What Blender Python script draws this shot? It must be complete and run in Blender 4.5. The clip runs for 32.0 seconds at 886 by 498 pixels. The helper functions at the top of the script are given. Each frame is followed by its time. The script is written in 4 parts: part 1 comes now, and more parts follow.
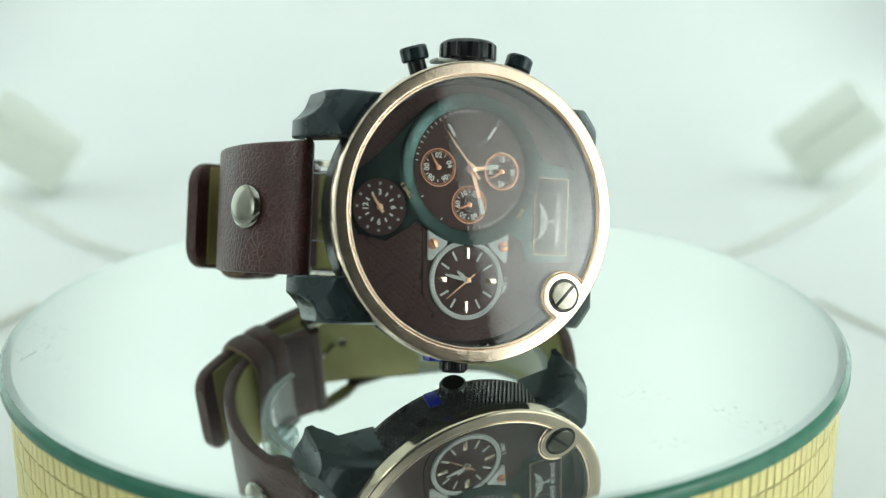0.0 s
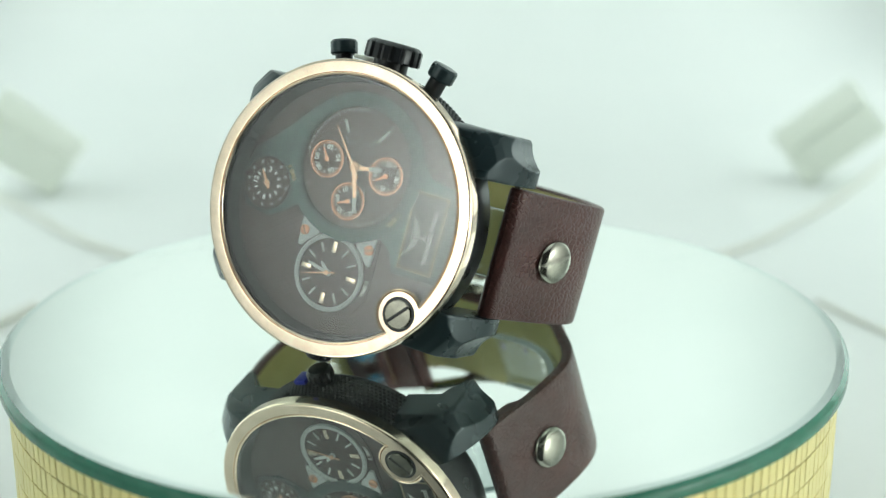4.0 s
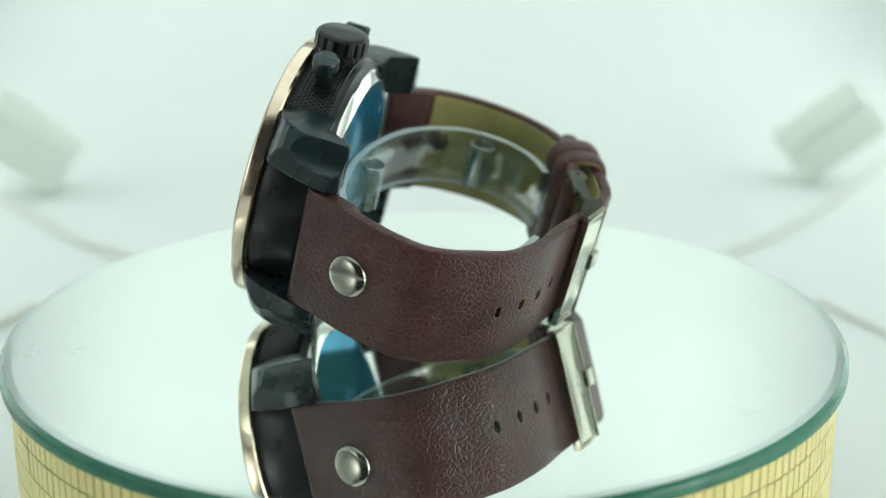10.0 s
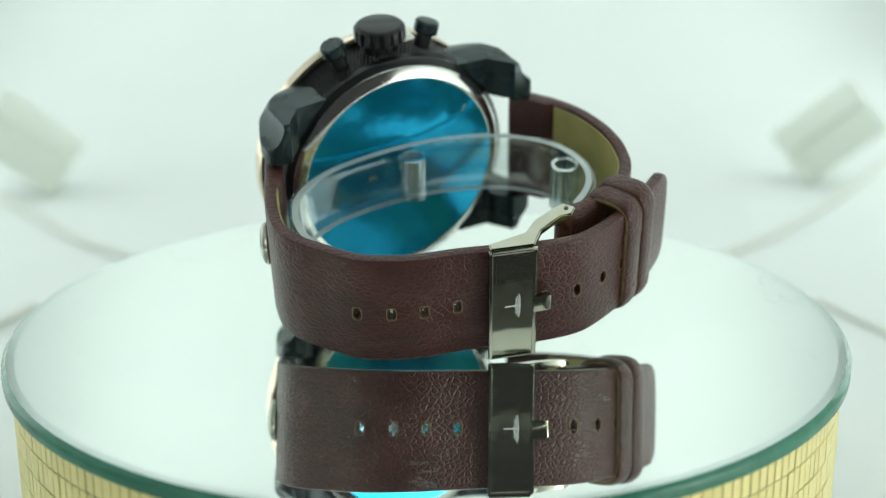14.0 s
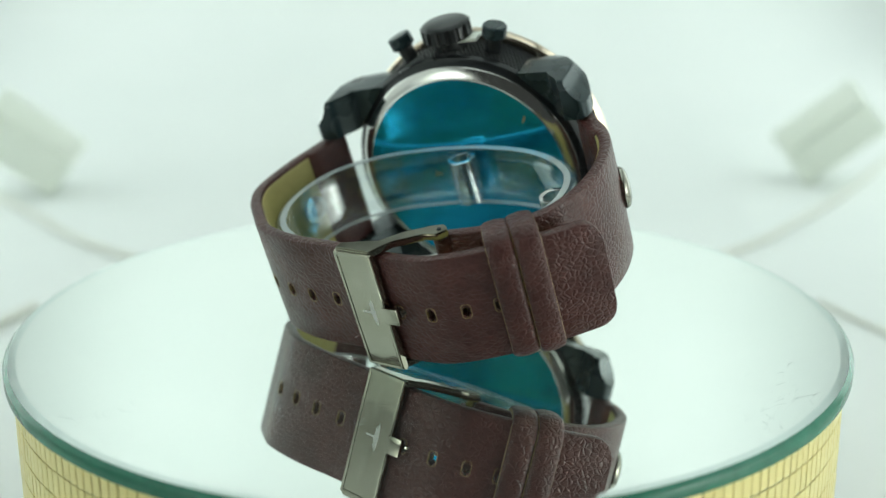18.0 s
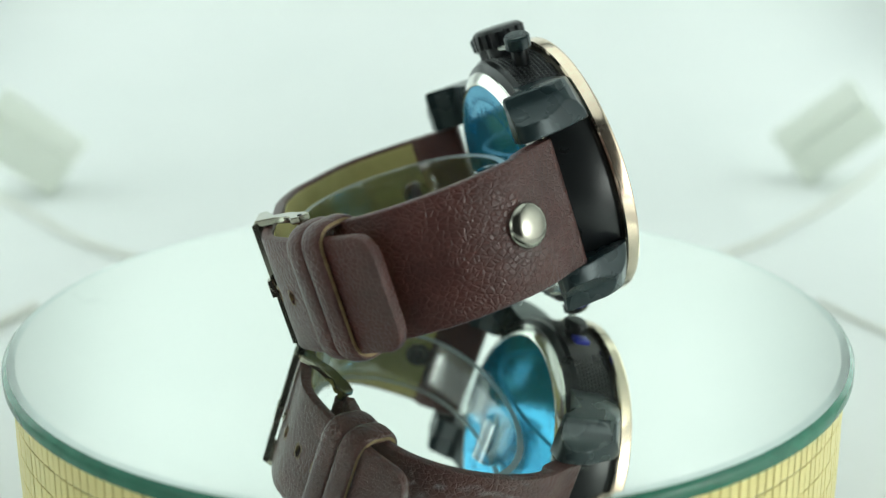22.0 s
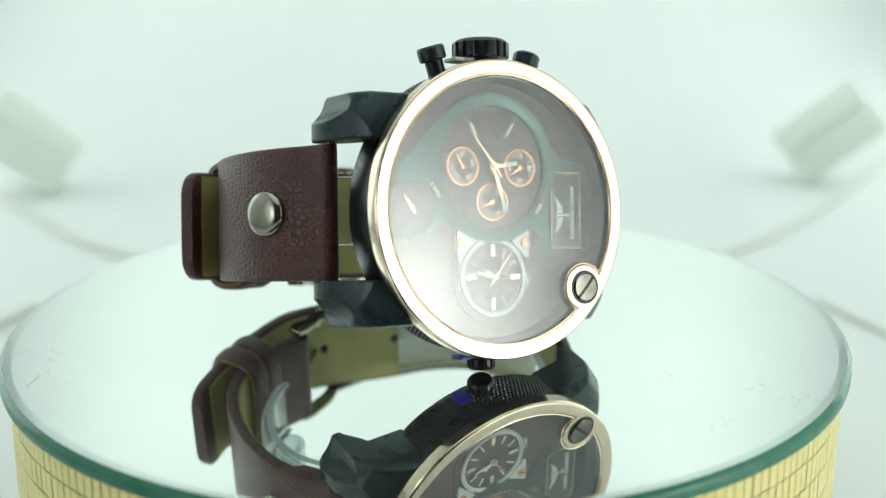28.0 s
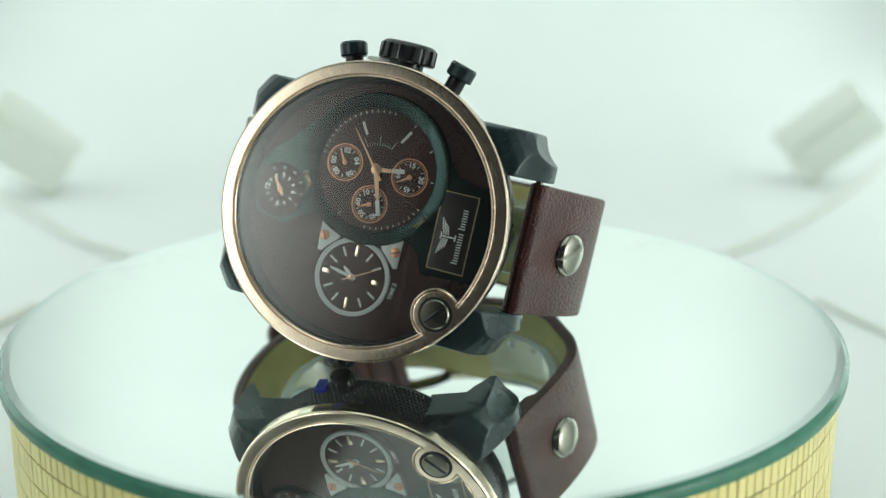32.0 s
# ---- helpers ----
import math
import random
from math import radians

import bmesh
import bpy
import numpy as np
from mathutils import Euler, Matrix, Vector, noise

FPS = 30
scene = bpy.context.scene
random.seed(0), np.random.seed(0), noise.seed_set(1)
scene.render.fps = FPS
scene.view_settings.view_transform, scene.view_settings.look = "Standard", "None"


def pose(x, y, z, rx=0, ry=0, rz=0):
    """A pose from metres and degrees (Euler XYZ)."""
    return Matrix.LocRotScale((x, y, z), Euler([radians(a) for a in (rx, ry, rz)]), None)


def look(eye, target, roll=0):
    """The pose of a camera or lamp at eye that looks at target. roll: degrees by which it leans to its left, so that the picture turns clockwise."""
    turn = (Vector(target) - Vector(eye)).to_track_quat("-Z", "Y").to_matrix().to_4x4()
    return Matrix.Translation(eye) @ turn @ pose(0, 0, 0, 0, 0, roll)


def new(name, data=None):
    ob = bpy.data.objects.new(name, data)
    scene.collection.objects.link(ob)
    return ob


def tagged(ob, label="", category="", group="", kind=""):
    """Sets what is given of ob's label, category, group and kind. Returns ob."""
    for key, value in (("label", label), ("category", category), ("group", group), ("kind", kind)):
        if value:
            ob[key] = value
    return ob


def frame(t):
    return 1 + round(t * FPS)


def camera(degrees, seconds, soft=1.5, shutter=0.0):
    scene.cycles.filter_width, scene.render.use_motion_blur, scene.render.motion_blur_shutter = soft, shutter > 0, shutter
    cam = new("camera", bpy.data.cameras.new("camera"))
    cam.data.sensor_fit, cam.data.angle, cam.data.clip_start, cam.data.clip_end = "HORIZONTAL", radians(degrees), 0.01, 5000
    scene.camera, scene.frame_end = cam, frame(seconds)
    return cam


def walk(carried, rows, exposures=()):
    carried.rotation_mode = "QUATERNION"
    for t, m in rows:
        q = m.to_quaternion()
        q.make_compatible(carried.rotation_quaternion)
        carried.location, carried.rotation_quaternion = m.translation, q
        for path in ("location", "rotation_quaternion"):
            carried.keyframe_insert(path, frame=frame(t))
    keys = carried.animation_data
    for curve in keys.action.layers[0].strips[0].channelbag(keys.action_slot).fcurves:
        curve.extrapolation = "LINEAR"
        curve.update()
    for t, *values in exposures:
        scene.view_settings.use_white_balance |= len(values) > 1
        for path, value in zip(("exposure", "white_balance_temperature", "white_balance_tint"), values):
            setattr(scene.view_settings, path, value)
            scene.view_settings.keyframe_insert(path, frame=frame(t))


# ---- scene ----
from functools import partial

MM = 0.001
TURN = -12.503            # turntable speed, degrees a second, clockwise from above
CX, CY, CZ = -6.9, 22.0, -0.22       # centre of the watch head in the watch's own space, mm

# ---------------------------------------------------------------- camera
cam = camera(36.05, 32.0, soft=1.3)
EYE = Vector((0.0, -0.27568, 0.10060))
AHEAD = Vector((math.sin(radians(0.739)) * math.cos(radians(17.078)), math.cos(radians(0.739)) * math.cos(radians(17.078)), -math.sin(radians(17.078))))
STAND = look(EYE, EYE + AHEAD, -0.2)
walk(cam, [(0.0, STAND), (32.0, STAND)])
cam.data.dof.use_dof = True
cam.data.dof.focus_distance = 0.262
cam.data.dof.aperture_fstop = 10.5

# ---------------------------------------------------------------- light
scene.view_settings.exposure = 0.0
world = bpy.data.worlds.new("dim_room")
scene.world = world
world.use_nodes = True
world.node_tree.nodes["Background"].inputs["Color"].default_value = (0.85, 0.95, 0.9, 1)
world.node_tree.nodes["Background"].inputs["Strength"].default_value = 0.045


def panel_lamp(name, m, sx, sy, watts, colour=(0.855, 1.0, 0.95)):
    lamp = bpy.data.lights.new(name, "AREA")
    lamp.shape, lamp.size, lamp.size_y, lamp.energy, lamp.color = "RECTANGLE", sx, sy, watts, colour
    ob = new(name, lamp)
    ob.matrix_world = m
    return ob


panel_lamp("ceiling_panel_lamp", look((0.0, 0.10, 0.54), (0.0, 0.10, 0.0)), 0.62, 0.86, 1.17)
# Added fill without a real source: evens the back sheet's corners in the mirror.
for s in (-1, 1):
    panel_lamp("added_back_fill", look((s * 0.31, 0.42, 0.40), (s * 0.35, 0.75, 0.34)), 0.08, 0.24, 0.64)
# Unseen fill panels, added to brighten the watch glass's reflections and the floor sides.
panel_lamp("added_side_fill_left_rear", look((-0.352, 0.3, 0.09), (0.0, 0.3, 0.09)), 0.42, 0.28, 0.39)
panel_lamp("added_side_fill_right_rear", look((0.352, 0.32, 0.09), (0.0, 0.32, 0.09)), 0.38, 0.28, 0.45)


# ---------------------------------------------------------------- materials
def material(name, colour, rough=0.5, metal=0.0, **more):
    m = bpy.data.materials.new(name)
    m.use_nodes = True
    b = m.node_tree.nodes["Principled BSDF"]
    b.inputs["Base Color"].default_value = (*colour, 1)
    b.inputs["Roughness"].default_value = rough
    b.inputs["Metallic"].default_value = metal
    for key, value in more.items():
        b.inputs[key.replace("_", " ")].default_value = value
    return m


def node(m, kind, **inputs):
    n = m.node_tree.nodes.new(kind)
    for key, value in inputs.items():
        n.inputs[key].default_value = value
    return n


def coords(m, scale=1.0):
    tc, mp = node(m, "ShaderNodeTexCoord"), node(m, "ShaderNodeMapping")
    mp.inputs["Scale"].default_value = scale if hasattr(scale, "__len__") else (scale, scale, scale)
    m.node_tree.links.new(tc.outputs["Object"], mp.inputs["Vector"])
    return mp.outputs["Vector"]


def varied(m, colours, scale, detail=4.0, rough=None, bump=0.0, bump_scale=None):
    """Noise between two colours, with roughness and relief that follow finer noise."""
    link, b = m.node_tree.links.new, m.node_tree.nodes["Principled BSDF"]
    v = coords(m)
    n = node(m, "ShaderNodeTexNoise", Scale=scale, Detail=detail, Roughness=0.6)
    link(v, n.inputs["Vector"])
    ramp = node(m, "ShaderNodeValToRGB")
    ramp.color_ramp.elements[0].position, ramp.color_ramp.elements[1].position = 0.3, 0.7
    ramp.color_ramp.elements[0].color, ramp.color_ramp.elements[1].color = (*colours[0], 1), (*colours[1], 1)
    link(n.outputs["Fac"], ramp.inputs["Fac"])
    link(ramp.outputs["Color"], b.inputs["Base Color"])
    n2 = node(m, "ShaderNodeTexNoise", Scale=bump_scale or scale * 6, Detail=3.0)
    link(v, n2.inputs["Vector"])
    if rough:
        r = node(m, "ShaderNodeMapRange")
        r.inputs["To Min"].default_value, r.inputs["To Max"].default_value = rough
        link(n2.outputs["Fac"], r.inputs["Value"])
        link(r.outputs["Result"], b.inputs["Roughness"])
    if bump:
        bp = node(m, "ShaderNodeBump", Strength=bump, Distance=0.0002)
        link(n2.outputs["Fac"], bp.inputs["Height"])
        link(bp.outputs["Normal"], b.inputs["Normal"])
    return m


def leather(name, dark, light, crack):
    """Grained leather: cell creases about a millimetre apart, pores, and uneven dye."""
    m = material(name, light, 0.42, 0.0, Specular_IOR_Level=0.5)
    link, b = m.node_tree.links.new, m.node_tree.nodes["Principled BSDF"]
    v = coords(m)
    warp = node(m, "ShaderNodeTexNoise", Scale=420.0, Detail=4.0)
    link(v, warp.inputs["Vector"])
    mixv = node(m, "ShaderNodeVectorMath")
    mixv.operation = "MULTIPLY_ADD"
    mixv.inputs[1].default_value = (0.0007, 0.0007, 0.0007)
    link(warp.outputs["Color"], mixv.inputs[0])
    link(v, mixv.inputs[2])
    squash = node(m, "ShaderNodeMapping")
    squash.inputs["Scale"].default_value = (0.85, 1.1, 0.85)
    link(mixv.outputs[0], squash.inputs["Vector"])
    cell = node(m, "ShaderNodeTexVoronoi", Scale=900.0)
    cell.feature = "DISTANCE_TO_EDGE"
    link(squash.outputs["Vector"], cell.inputs["Vector"])
    crease = node(m, "ShaderNodeMapRange")
    crease.inputs["From Max"].default_value = 0.2
    link(cell.outputs["Distance"], crease.inputs["Value"])
    big = node(m, "ShaderNodeTexNoise", Scale=85.0, Detail=4.0)
    link(v, big.inputs["Vector"])
    ramp = node(m, "ShaderNodeValToRGB")
    ramp.color_ramp.elements[0].position, ramp.color_ramp.elements[1].position = 0.32, 0.68
    ramp.color_ramp.elements[0].color, ramp.color_ramp.elements[1].color = (*dark, 1), (*light, 1)
    link(big.outputs["Fac"], ramp.inputs["Fac"])
    worn = node(m, "ShaderNodeMix")
    worn.data_type = "RGBA"
    link(ramp.outputs["Color"], worn.inputs["A"])
    worn.inputs["B"].default_value = (light[0] * 1.9, light[1] * 2.6, light[2] * 2.8, 1)
    where = node(m, "ShaderNodeMapRange")
    where.inputs["From Min"].default_value, where.inputs["From Max"].default_value = 0.3, 0.68
    where.inputs["To Min"].default_value, where.inputs["To Max"].default_value = 0.42, 1.0
    link(big.outputs["Fac"], where.inputs["Value"])
    line = node(m, "ShaderNodeMapRange")
    line.inputs["From Max"].default_value = 0.07
    line.inputs["To Min"].default_value, line.inputs["To Max"].default_value = 0.17, 0.0
    link(cell.outputs["Distance"], line.inputs["Value"])
    show = node(m, "ShaderNodeMath")
    show.operation = "MULTIPLY"
    link(line.outputs["Result"], show.inputs[0])
    link(where.outputs["Result"], show.inputs[1])
    link(show.outputs[0], worn.inputs["Factor"])
    link(worn.outputs["Result"], b.inputs["Base Color"])
    fine = node(m, "ShaderNodeTexNoise", Scale=2600.0, Detail=2.0)
    link(v, fine.inputs["Vector"])
    h1 = node(m, "ShaderNodeMath")
    h1.operation = "MULTIPLY"
    link(crease.outputs["Result"], h1.inputs[0])
    link(where.outputs["Result"], h1.inputs[1])
    h2 = node(m, "ShaderNodeMath")
    h2.operation = "MULTIPLY_ADD"
    h2.inputs[1].default_value = 0.1
    link(fine.outputs["Fac"], h2.inputs[0])
    link(h1.outputs[0], h2.inputs[2])
    bp = node(m, "ShaderNodeBump", Strength=crack, Distance=0.00018)
    link(h2.outputs[0], bp.inputs["Height"])
    link(bp.outputs["Normal"], b.inputs["Normal"])
    rr = node(m, "ShaderNodeMapRange")
    rr.inputs["To Min"].default_value, rr.inputs["To Max"].default_value = 0.3, 0.42
    link(fine.outputs["Fac"], rr.inputs["Value"])
    link(rr.outputs["Result"], b.inputs["Roughness"])
    return m


def clear(name, tint, ior, rough=0.0):
    m = material(name, tint, rough, 0.0, IOR=ior)
    m.node_tree.nodes["Principled BSDF"].inputs["Transmission Weight"].default_value = 1.0
    return m


def thin_clear(name, tint, gloss, edge_gloss):
    """A clear plastic wall: light passes straight on, and gloss grows towards grazing."""
    m = material(name, tint, 0.04)
    link, tree = m.node_tree.links.new, m.node_tree
    tree.nodes.remove(tree.nodes["Principled BSDF"])
    through_it, shine, mix = node(m, "ShaderNodeBsdfTransparent"), node(m, "ShaderNodeBsdfGlossy"), node(m, "ShaderNodeMixShader")
    through_it.inputs["Color"].default_value = (*tint, 1)
    shine.inputs["Roughness"].default_value = 0.05
    face, power, gain = node(m, "ShaderNodeLayerWeight"), node(m, "ShaderNodeMath"), node(m, "ShaderNodeMapRange")
    face.inputs["Blend"].default_value = 0.5
    power.operation = "POWER"
    power.inputs[1].default_value = 4.0
    gain.inputs["To Min"].default_value, gain.inputs["To Max"].default_value = gloss, edge_gloss
    link(face.outputs["Facing"], power.inputs[0])
    link(power.outputs[0], gain.inputs["Value"])
    link(gain.outputs["Result"], mix.inputs["Fac"])
    link(through_it.outputs[0], mix.inputs[1])
    link(shine.outputs[0], mix.inputs[2])
    link(mix.outputs[0], tree.nodes["Material Output"].inputs["Surface"])
    return m


TENT = varied(material("white_tent_fabric", (0.8, 0.82, 0.81), 0.9), ((0.82, 0.84, 0.83), (0.87, 0.88, 0.87)), 9.0, bump=0.15, bump_scale=900)
SHEET = varied(material("white_plastic_sheet", (0.8, 0.82, 0.81), 0.8), ((0.83, 0.85, 0.84), (0.87, 0.88, 0.87)), 6.0)
CABLE = varied(material("beige_cable", (0.62, 0.6, 0.5), 0.6), ((0.74, 0.735, 0.67), (0.79, 0.785, 0.73)), 60.0)
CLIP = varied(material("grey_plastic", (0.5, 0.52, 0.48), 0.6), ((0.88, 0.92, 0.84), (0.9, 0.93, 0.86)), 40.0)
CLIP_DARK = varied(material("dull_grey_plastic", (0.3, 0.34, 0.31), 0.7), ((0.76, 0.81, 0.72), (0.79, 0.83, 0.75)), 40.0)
MIRROR = varied(material("silvered_mirror", (0.87, 0.93, 0.9), 0.02, 0.984), ((0.91, 0.955, 0.92), (0.93, 0.968, 0.935)), 30.0)


def smudged(m):
    """Sparse specks and short wiped scratches on a mirror."""
    link, b = m.node_tree.links.new, m.node_tree.nodes["Principled BSDF"]
    speck = node(m, "ShaderNodeTexNoise", Scale=900.0, Detail=3.0)
    link(coords(m, (1.0, 0.6, 1.0)), speck.inputs["Vector"])
    patch = node(m, "ShaderNodeTexNoise", Scale=60.0, Detail=3.0)
    link(coords(m), patch.inputs["Vector"])
    far, near = node(m, "ShaderNodeVectorMath"), node(m, "ShaderNodeMapRange")
    far.operation = "DISTANCE"
    far.inputs[1].default_value = (0.058, -0.052, 0.0)
    link(coords(m), far.inputs[0])
    near.inputs["From Min"].default_value, near.inputs["From Max"].default_value = 0.012, 0.034
    near.inputs["To Min"].default_value, near.inputs["To Max"].default_value = 1.0, 0.0
    link(far.outputs["Value"], near.inputs["Value"])
    f1, f2, f3, f = node(m, "ShaderNodeMapRange"), node(m, "ShaderNodeMapRange"), node(m, "ShaderNodeMath"), node(m, "ShaderNodeMath")
    f1.inputs["From Min"].default_value, f1.inputs["From Max"].default_value = 0.55, 0.72
    f2.inputs["From Min"].default_value, f2.inputs["From Max"].default_value = 0.52, 0.66
    link(speck.outputs["Fac"], f1.inputs["Value"])
    link(patch.outputs["Fac"], f2.inputs["Value"])
    f3.operation = f.operation = "MULTIPLY"
    link(f1.outputs["Result"], f3.inputs[0])
    link(f2.outputs["Result"], f3.inputs[1])
    link(f3.outputs[0], f.inputs[0])
    link(near.outputs["Result"], f.inputs[1])
    mix = node(m, "ShaderNodeMix")
    mix.data_type = "RGBA"
    old = b.inputs["Base Color"].links[0].from_socket
    link(old, mix.inputs["A"])
    mix.inputs["B"].default_value = (0.6, 0.64, 0.62, 1)
    link(f.outputs[0], mix.inputs["Factor"])
    link(mix.outputs["Result"], b.inputs["Base Color"])
    r = node(m, "ShaderNodeMapRange")
    r.inputs["To Min"].default_value, r.inputs["To Max"].default_value = 0.015, 0.25
    link(f.outputs[0], r.inputs["Value"])
    link(r.outputs["Result"], b.inputs["Roughness"])
    return m


smudged(MIRROR)


def lit_cloth(name, centre, glow):
    """Diffusing cloth with a bulb close behind it: a hot middle that fades outwards."""
    m = material(name, (0.8, 0.82, 0.81), 0.9)
    link, b = m.node_tree.links.new, m.node_tree.nodes["Principled BSDF"]
    tc, off, length = node(m, "ShaderNodeTexCoord"), node(m, "ShaderNodeVectorMath"), node(m, "ShaderNodeVectorMath")
    off.inputs[1].default_value = centre
    off.operation, length.operation = "SUBTRACT", "LENGTH"
    link(tc.outputs["Object"], off.inputs[0])
    link(off.outputs[0], length.inputs[0])
    terms = []
    for reach, peak in glow:
        fall, power, gain = node(m, "ShaderNodeMapRange"), node(m, "ShaderNodeMath"), node(m, "ShaderNodeMath")
        fall.inputs["From Max"].default_value, fall.inputs["To Min"].default_value, fall.inputs["To Max"].default_value = reach, 1.0, 0.0
        power.operation, gain.operation = "POWER", "MULTIPLY"
        power.inputs[1].default_value, gain.inputs[1].default_value = 2.0, peak
        link(length.outputs["Value"], fall.inputs["Value"])
        link(fall.outputs["Result"], power.inputs[0])
        link(power.outputs[0], gain.inputs[0])
        terms.append(gain.outputs[0])
    total = node(m, "ShaderNodeMath")
    link(terms[0], total.inputs[0])
    link(terms[1], total.inputs[1])
    link(total.outputs[0], b.inputs["Emission Strength"])
    b.inputs["Emission Color"].default_value = (0.93, 1.0, 0.93, 1)
    return m


SOFTBOX = lit_cloth("lit_diffusing_cloth", (0.352, -0.225, 0.062), ((0.12, 11.0), (0.38, 3.3)))
SOFTBOX_LEFT = lit_cloth("lit_diffusing_cloth_left", (-0.352, -0.335, 0.14), ((0.1, 1.0), (0.22, 4.0)))
BEVEL = varied(material("bevelled_mirror_rim", (0.84, 0.91, 0.88), 0.06, 1.0), ((0.82, 0.9, 0.87), (0.86, 0.93, 0.9)), 160.0, rough=(0.03, 0.12))
GLASS_EDGE = varied(material("green_glass_edge", (0.025, 0.15, 0.095), 0.12, 0.0, IOR=1.5), ((0.026, 0.16, 0.1), (0.038, 0.21, 0.135)), 260.0, rough=(0.08, 0.24))
SCUFF = varied(material("grey_scuff", (0.42, 0.46, 0.44), 0.5), ((0.42, 0.46, 0.44), (0.56, 0.6, 0.58)), 500.0)
GOLD_TILE = varied(material("gold_mirror_tile", (0.78, 0.6, 0.2), 0.22, 0.35), ((0.9, 0.78, 0.32), (0.95, 0.84, 0.4)), 90.0, rough=(0.3, 0.42))
GROUT = varied(material("black_tile_gap", (0.03, 0.025, 0.015), 0.7), ((0.02, 0.017, 0.01), (0.04, 0.032, 0.02)), 300.0)
ROSE = varied(material("rose_gold_plate", (0.83, 0.68, 0.555), 0.14, 1.0), ((0.74, 0.6, 0.46), (0.88, 0.73, 0.59)), 210.0, rough=(0.05, 0.2), bump=0.05, bump_scale=900)
COPPER = material("copper_print", (0.72, 0.36, 0.22), 0.28, 0.85)
HAND = material("rose_gold_hand", (0.72, 0.45, 0.3), 0.3, 0.97)
BLACK = varied(material("black_ion_plated_steel", (0.012, 0.014, 0.016), 0.3, 0.2), ((0.011, 0.013, 0.014), (0.016, 0.019, 0.021)), 70.0, rough=(0.26, 0.3), bump_scale=200)
SATIN = varied(material("black_satin_steel", (0.025, 0.033, 0.036), 0.28, 0.3), ((0.016, 0.031, 0.035), (0.02, 0.037, 0.041)), 60.0, rough=(0.25, 0.3), bump_scale=150)
STEEL = varied(material("polished_steel", (0.86, 0.85, 0.81), 0.12, 1.0), ((0.84, 0.83, 0.78), (0.89, 0.88, 0.85)), 120.0, rough=(0.08, 0.2))
ANTIQUE = varied(material("antique_nickel", (0.3, 0.285, 0.23), 0.12, 1.0), ((0.33, 0.315, 0.25), (0.43, 0.415, 0.345)), 70.0, rough=(0.06, 0.13), bump_scale=420)
NICKEL = varied(material("dull_nickel", (0.33, 0.32, 0.28), 0.18, 1.0), ((0.29, 0.28, 0.24), (0.36, 0.35, 0.3)), 260.0, rough=(0.12, 0.2), bump_scale=300)
DARK_STEEL = varied(material("dark_polished_steel", (0.2, 0.19, 0.16), 0.15, 1.0), ((0.16, 0.155, 0.13), (0.25, 0.24, 0.2)), 300.0, rough=(0.1, 0.22))
DIAL = varied(material("brown_dial", (0.046, 0.0125, 0.0105), 0.4, 0.15), ((0.04, 0.0105, 0.009), (0.054, 0.0155, 0.013)), 120.0, rough=(0.3, 0.45))
NET = varied(material("brown_metal_net", (0.06, 0.027, 0.023), 0.3, 0.25), ((0.054, 0.021, 0.018), (0.066, 0.028, 0.024)), 120.0, rough=(0.24, 0.32))
GROUND = varied(material("black_brown_lacquer", (0.016, 0.009, 0.009), 0.3, 0.2), ((0.013, 0.0075, 0.0075), (0.019, 0.011, 0.0105)), 140.0, rough=(0.28, 0.36))
MESHED = varied(material("brown_diamond_pattern", (0.042, 0.0145, 0.012), 0.3, 0.25), ((0.041, 0.013, 0.0108), (0.053, 0.0172, 0.0145)), 150.0, rough=(0.26, 0.34))
DARKPLATE = varied(material("dark_green_black_plate", (0.022, 0.055, 0.05), 0.24, 0.95), ((0.024, 0.043, 0.041), (0.03, 0.053, 0.05)), 130.0, rough=(0.2, 0.26))
WHITE = material("white_print", (0.78, 0.8, 0.78), 0.4)
SILVER = varied(material("brushed_silver_plate", (0.66, 0.69, 0.68), 0.35, 0.1), ((0.62, 0.65, 0.64), (0.72, 0.75, 0.74)), 200.0)
GREYPRINT = material("grey_print", (0.42, 0.44, 0.43), 0.5)
LEATHER = leather("brown_leather", (0.052, 0.0138, 0.0115), (0.09, 0.0255, 0.0205), 0.72)
LEATHER_WORN = varied(material("worn_leather_fold", (0.11, 0.04, 0.032), 0.5), ((0.09, 0.028, 0.022), (0.14, 0.058, 0.046)), 900.0, rough=(0.4, 0.6))
LINING = varied(material("olive_beige_lining", (0.3, 0.26, 0.11), 0.62), ((0.38, 0.33, 0.11), (0.46, 0.4, 0.15)), 160.0, rough=(0.5, 0.7), bump=0.25)
FILM = varied(material("blue_protective_film", (0.008, 0.36, 0.6), 0.1, 0.75), ((0.006, 0.33, 0.58), (0.012, 0.44, 0.74)), 220.0, rough=(0.06, 0.18), bump=0.14, bump_scale=520)
RAW_EDGE = varied(material("raw_leather_edge", (0.2, 0.13, 0.06), 0.6), ((0.19, 0.12, 0.055), (0.35, 0.245, 0.115)), 700.0, rough=(0.5, 0.7), bump=0.4)
GOLD_LINE = material("dull_gold_line", (0.4, 0.31, 0.17), 0.35, 0.5)
BLUE = material("blue_plastic_tab", (0.01, 0.02, 0.35), 0.3)
CRYSTAL = clear("crystal_glass", (0.97, 0.985, 0.975), 1.55)
ACRYLIC = thin_clear("clear_acrylic", (0.93, 0.965, 0.965), 0.15, 0.75)
PEG = thin_clear("clear_peg_plastic", (0.84, 0.91, 0.92), 0.3, 0.95)
PEG_RIM = thin_clear("cut_peg_plastic", (0.85, 0.92, 0.93), 0.5, 0.95)
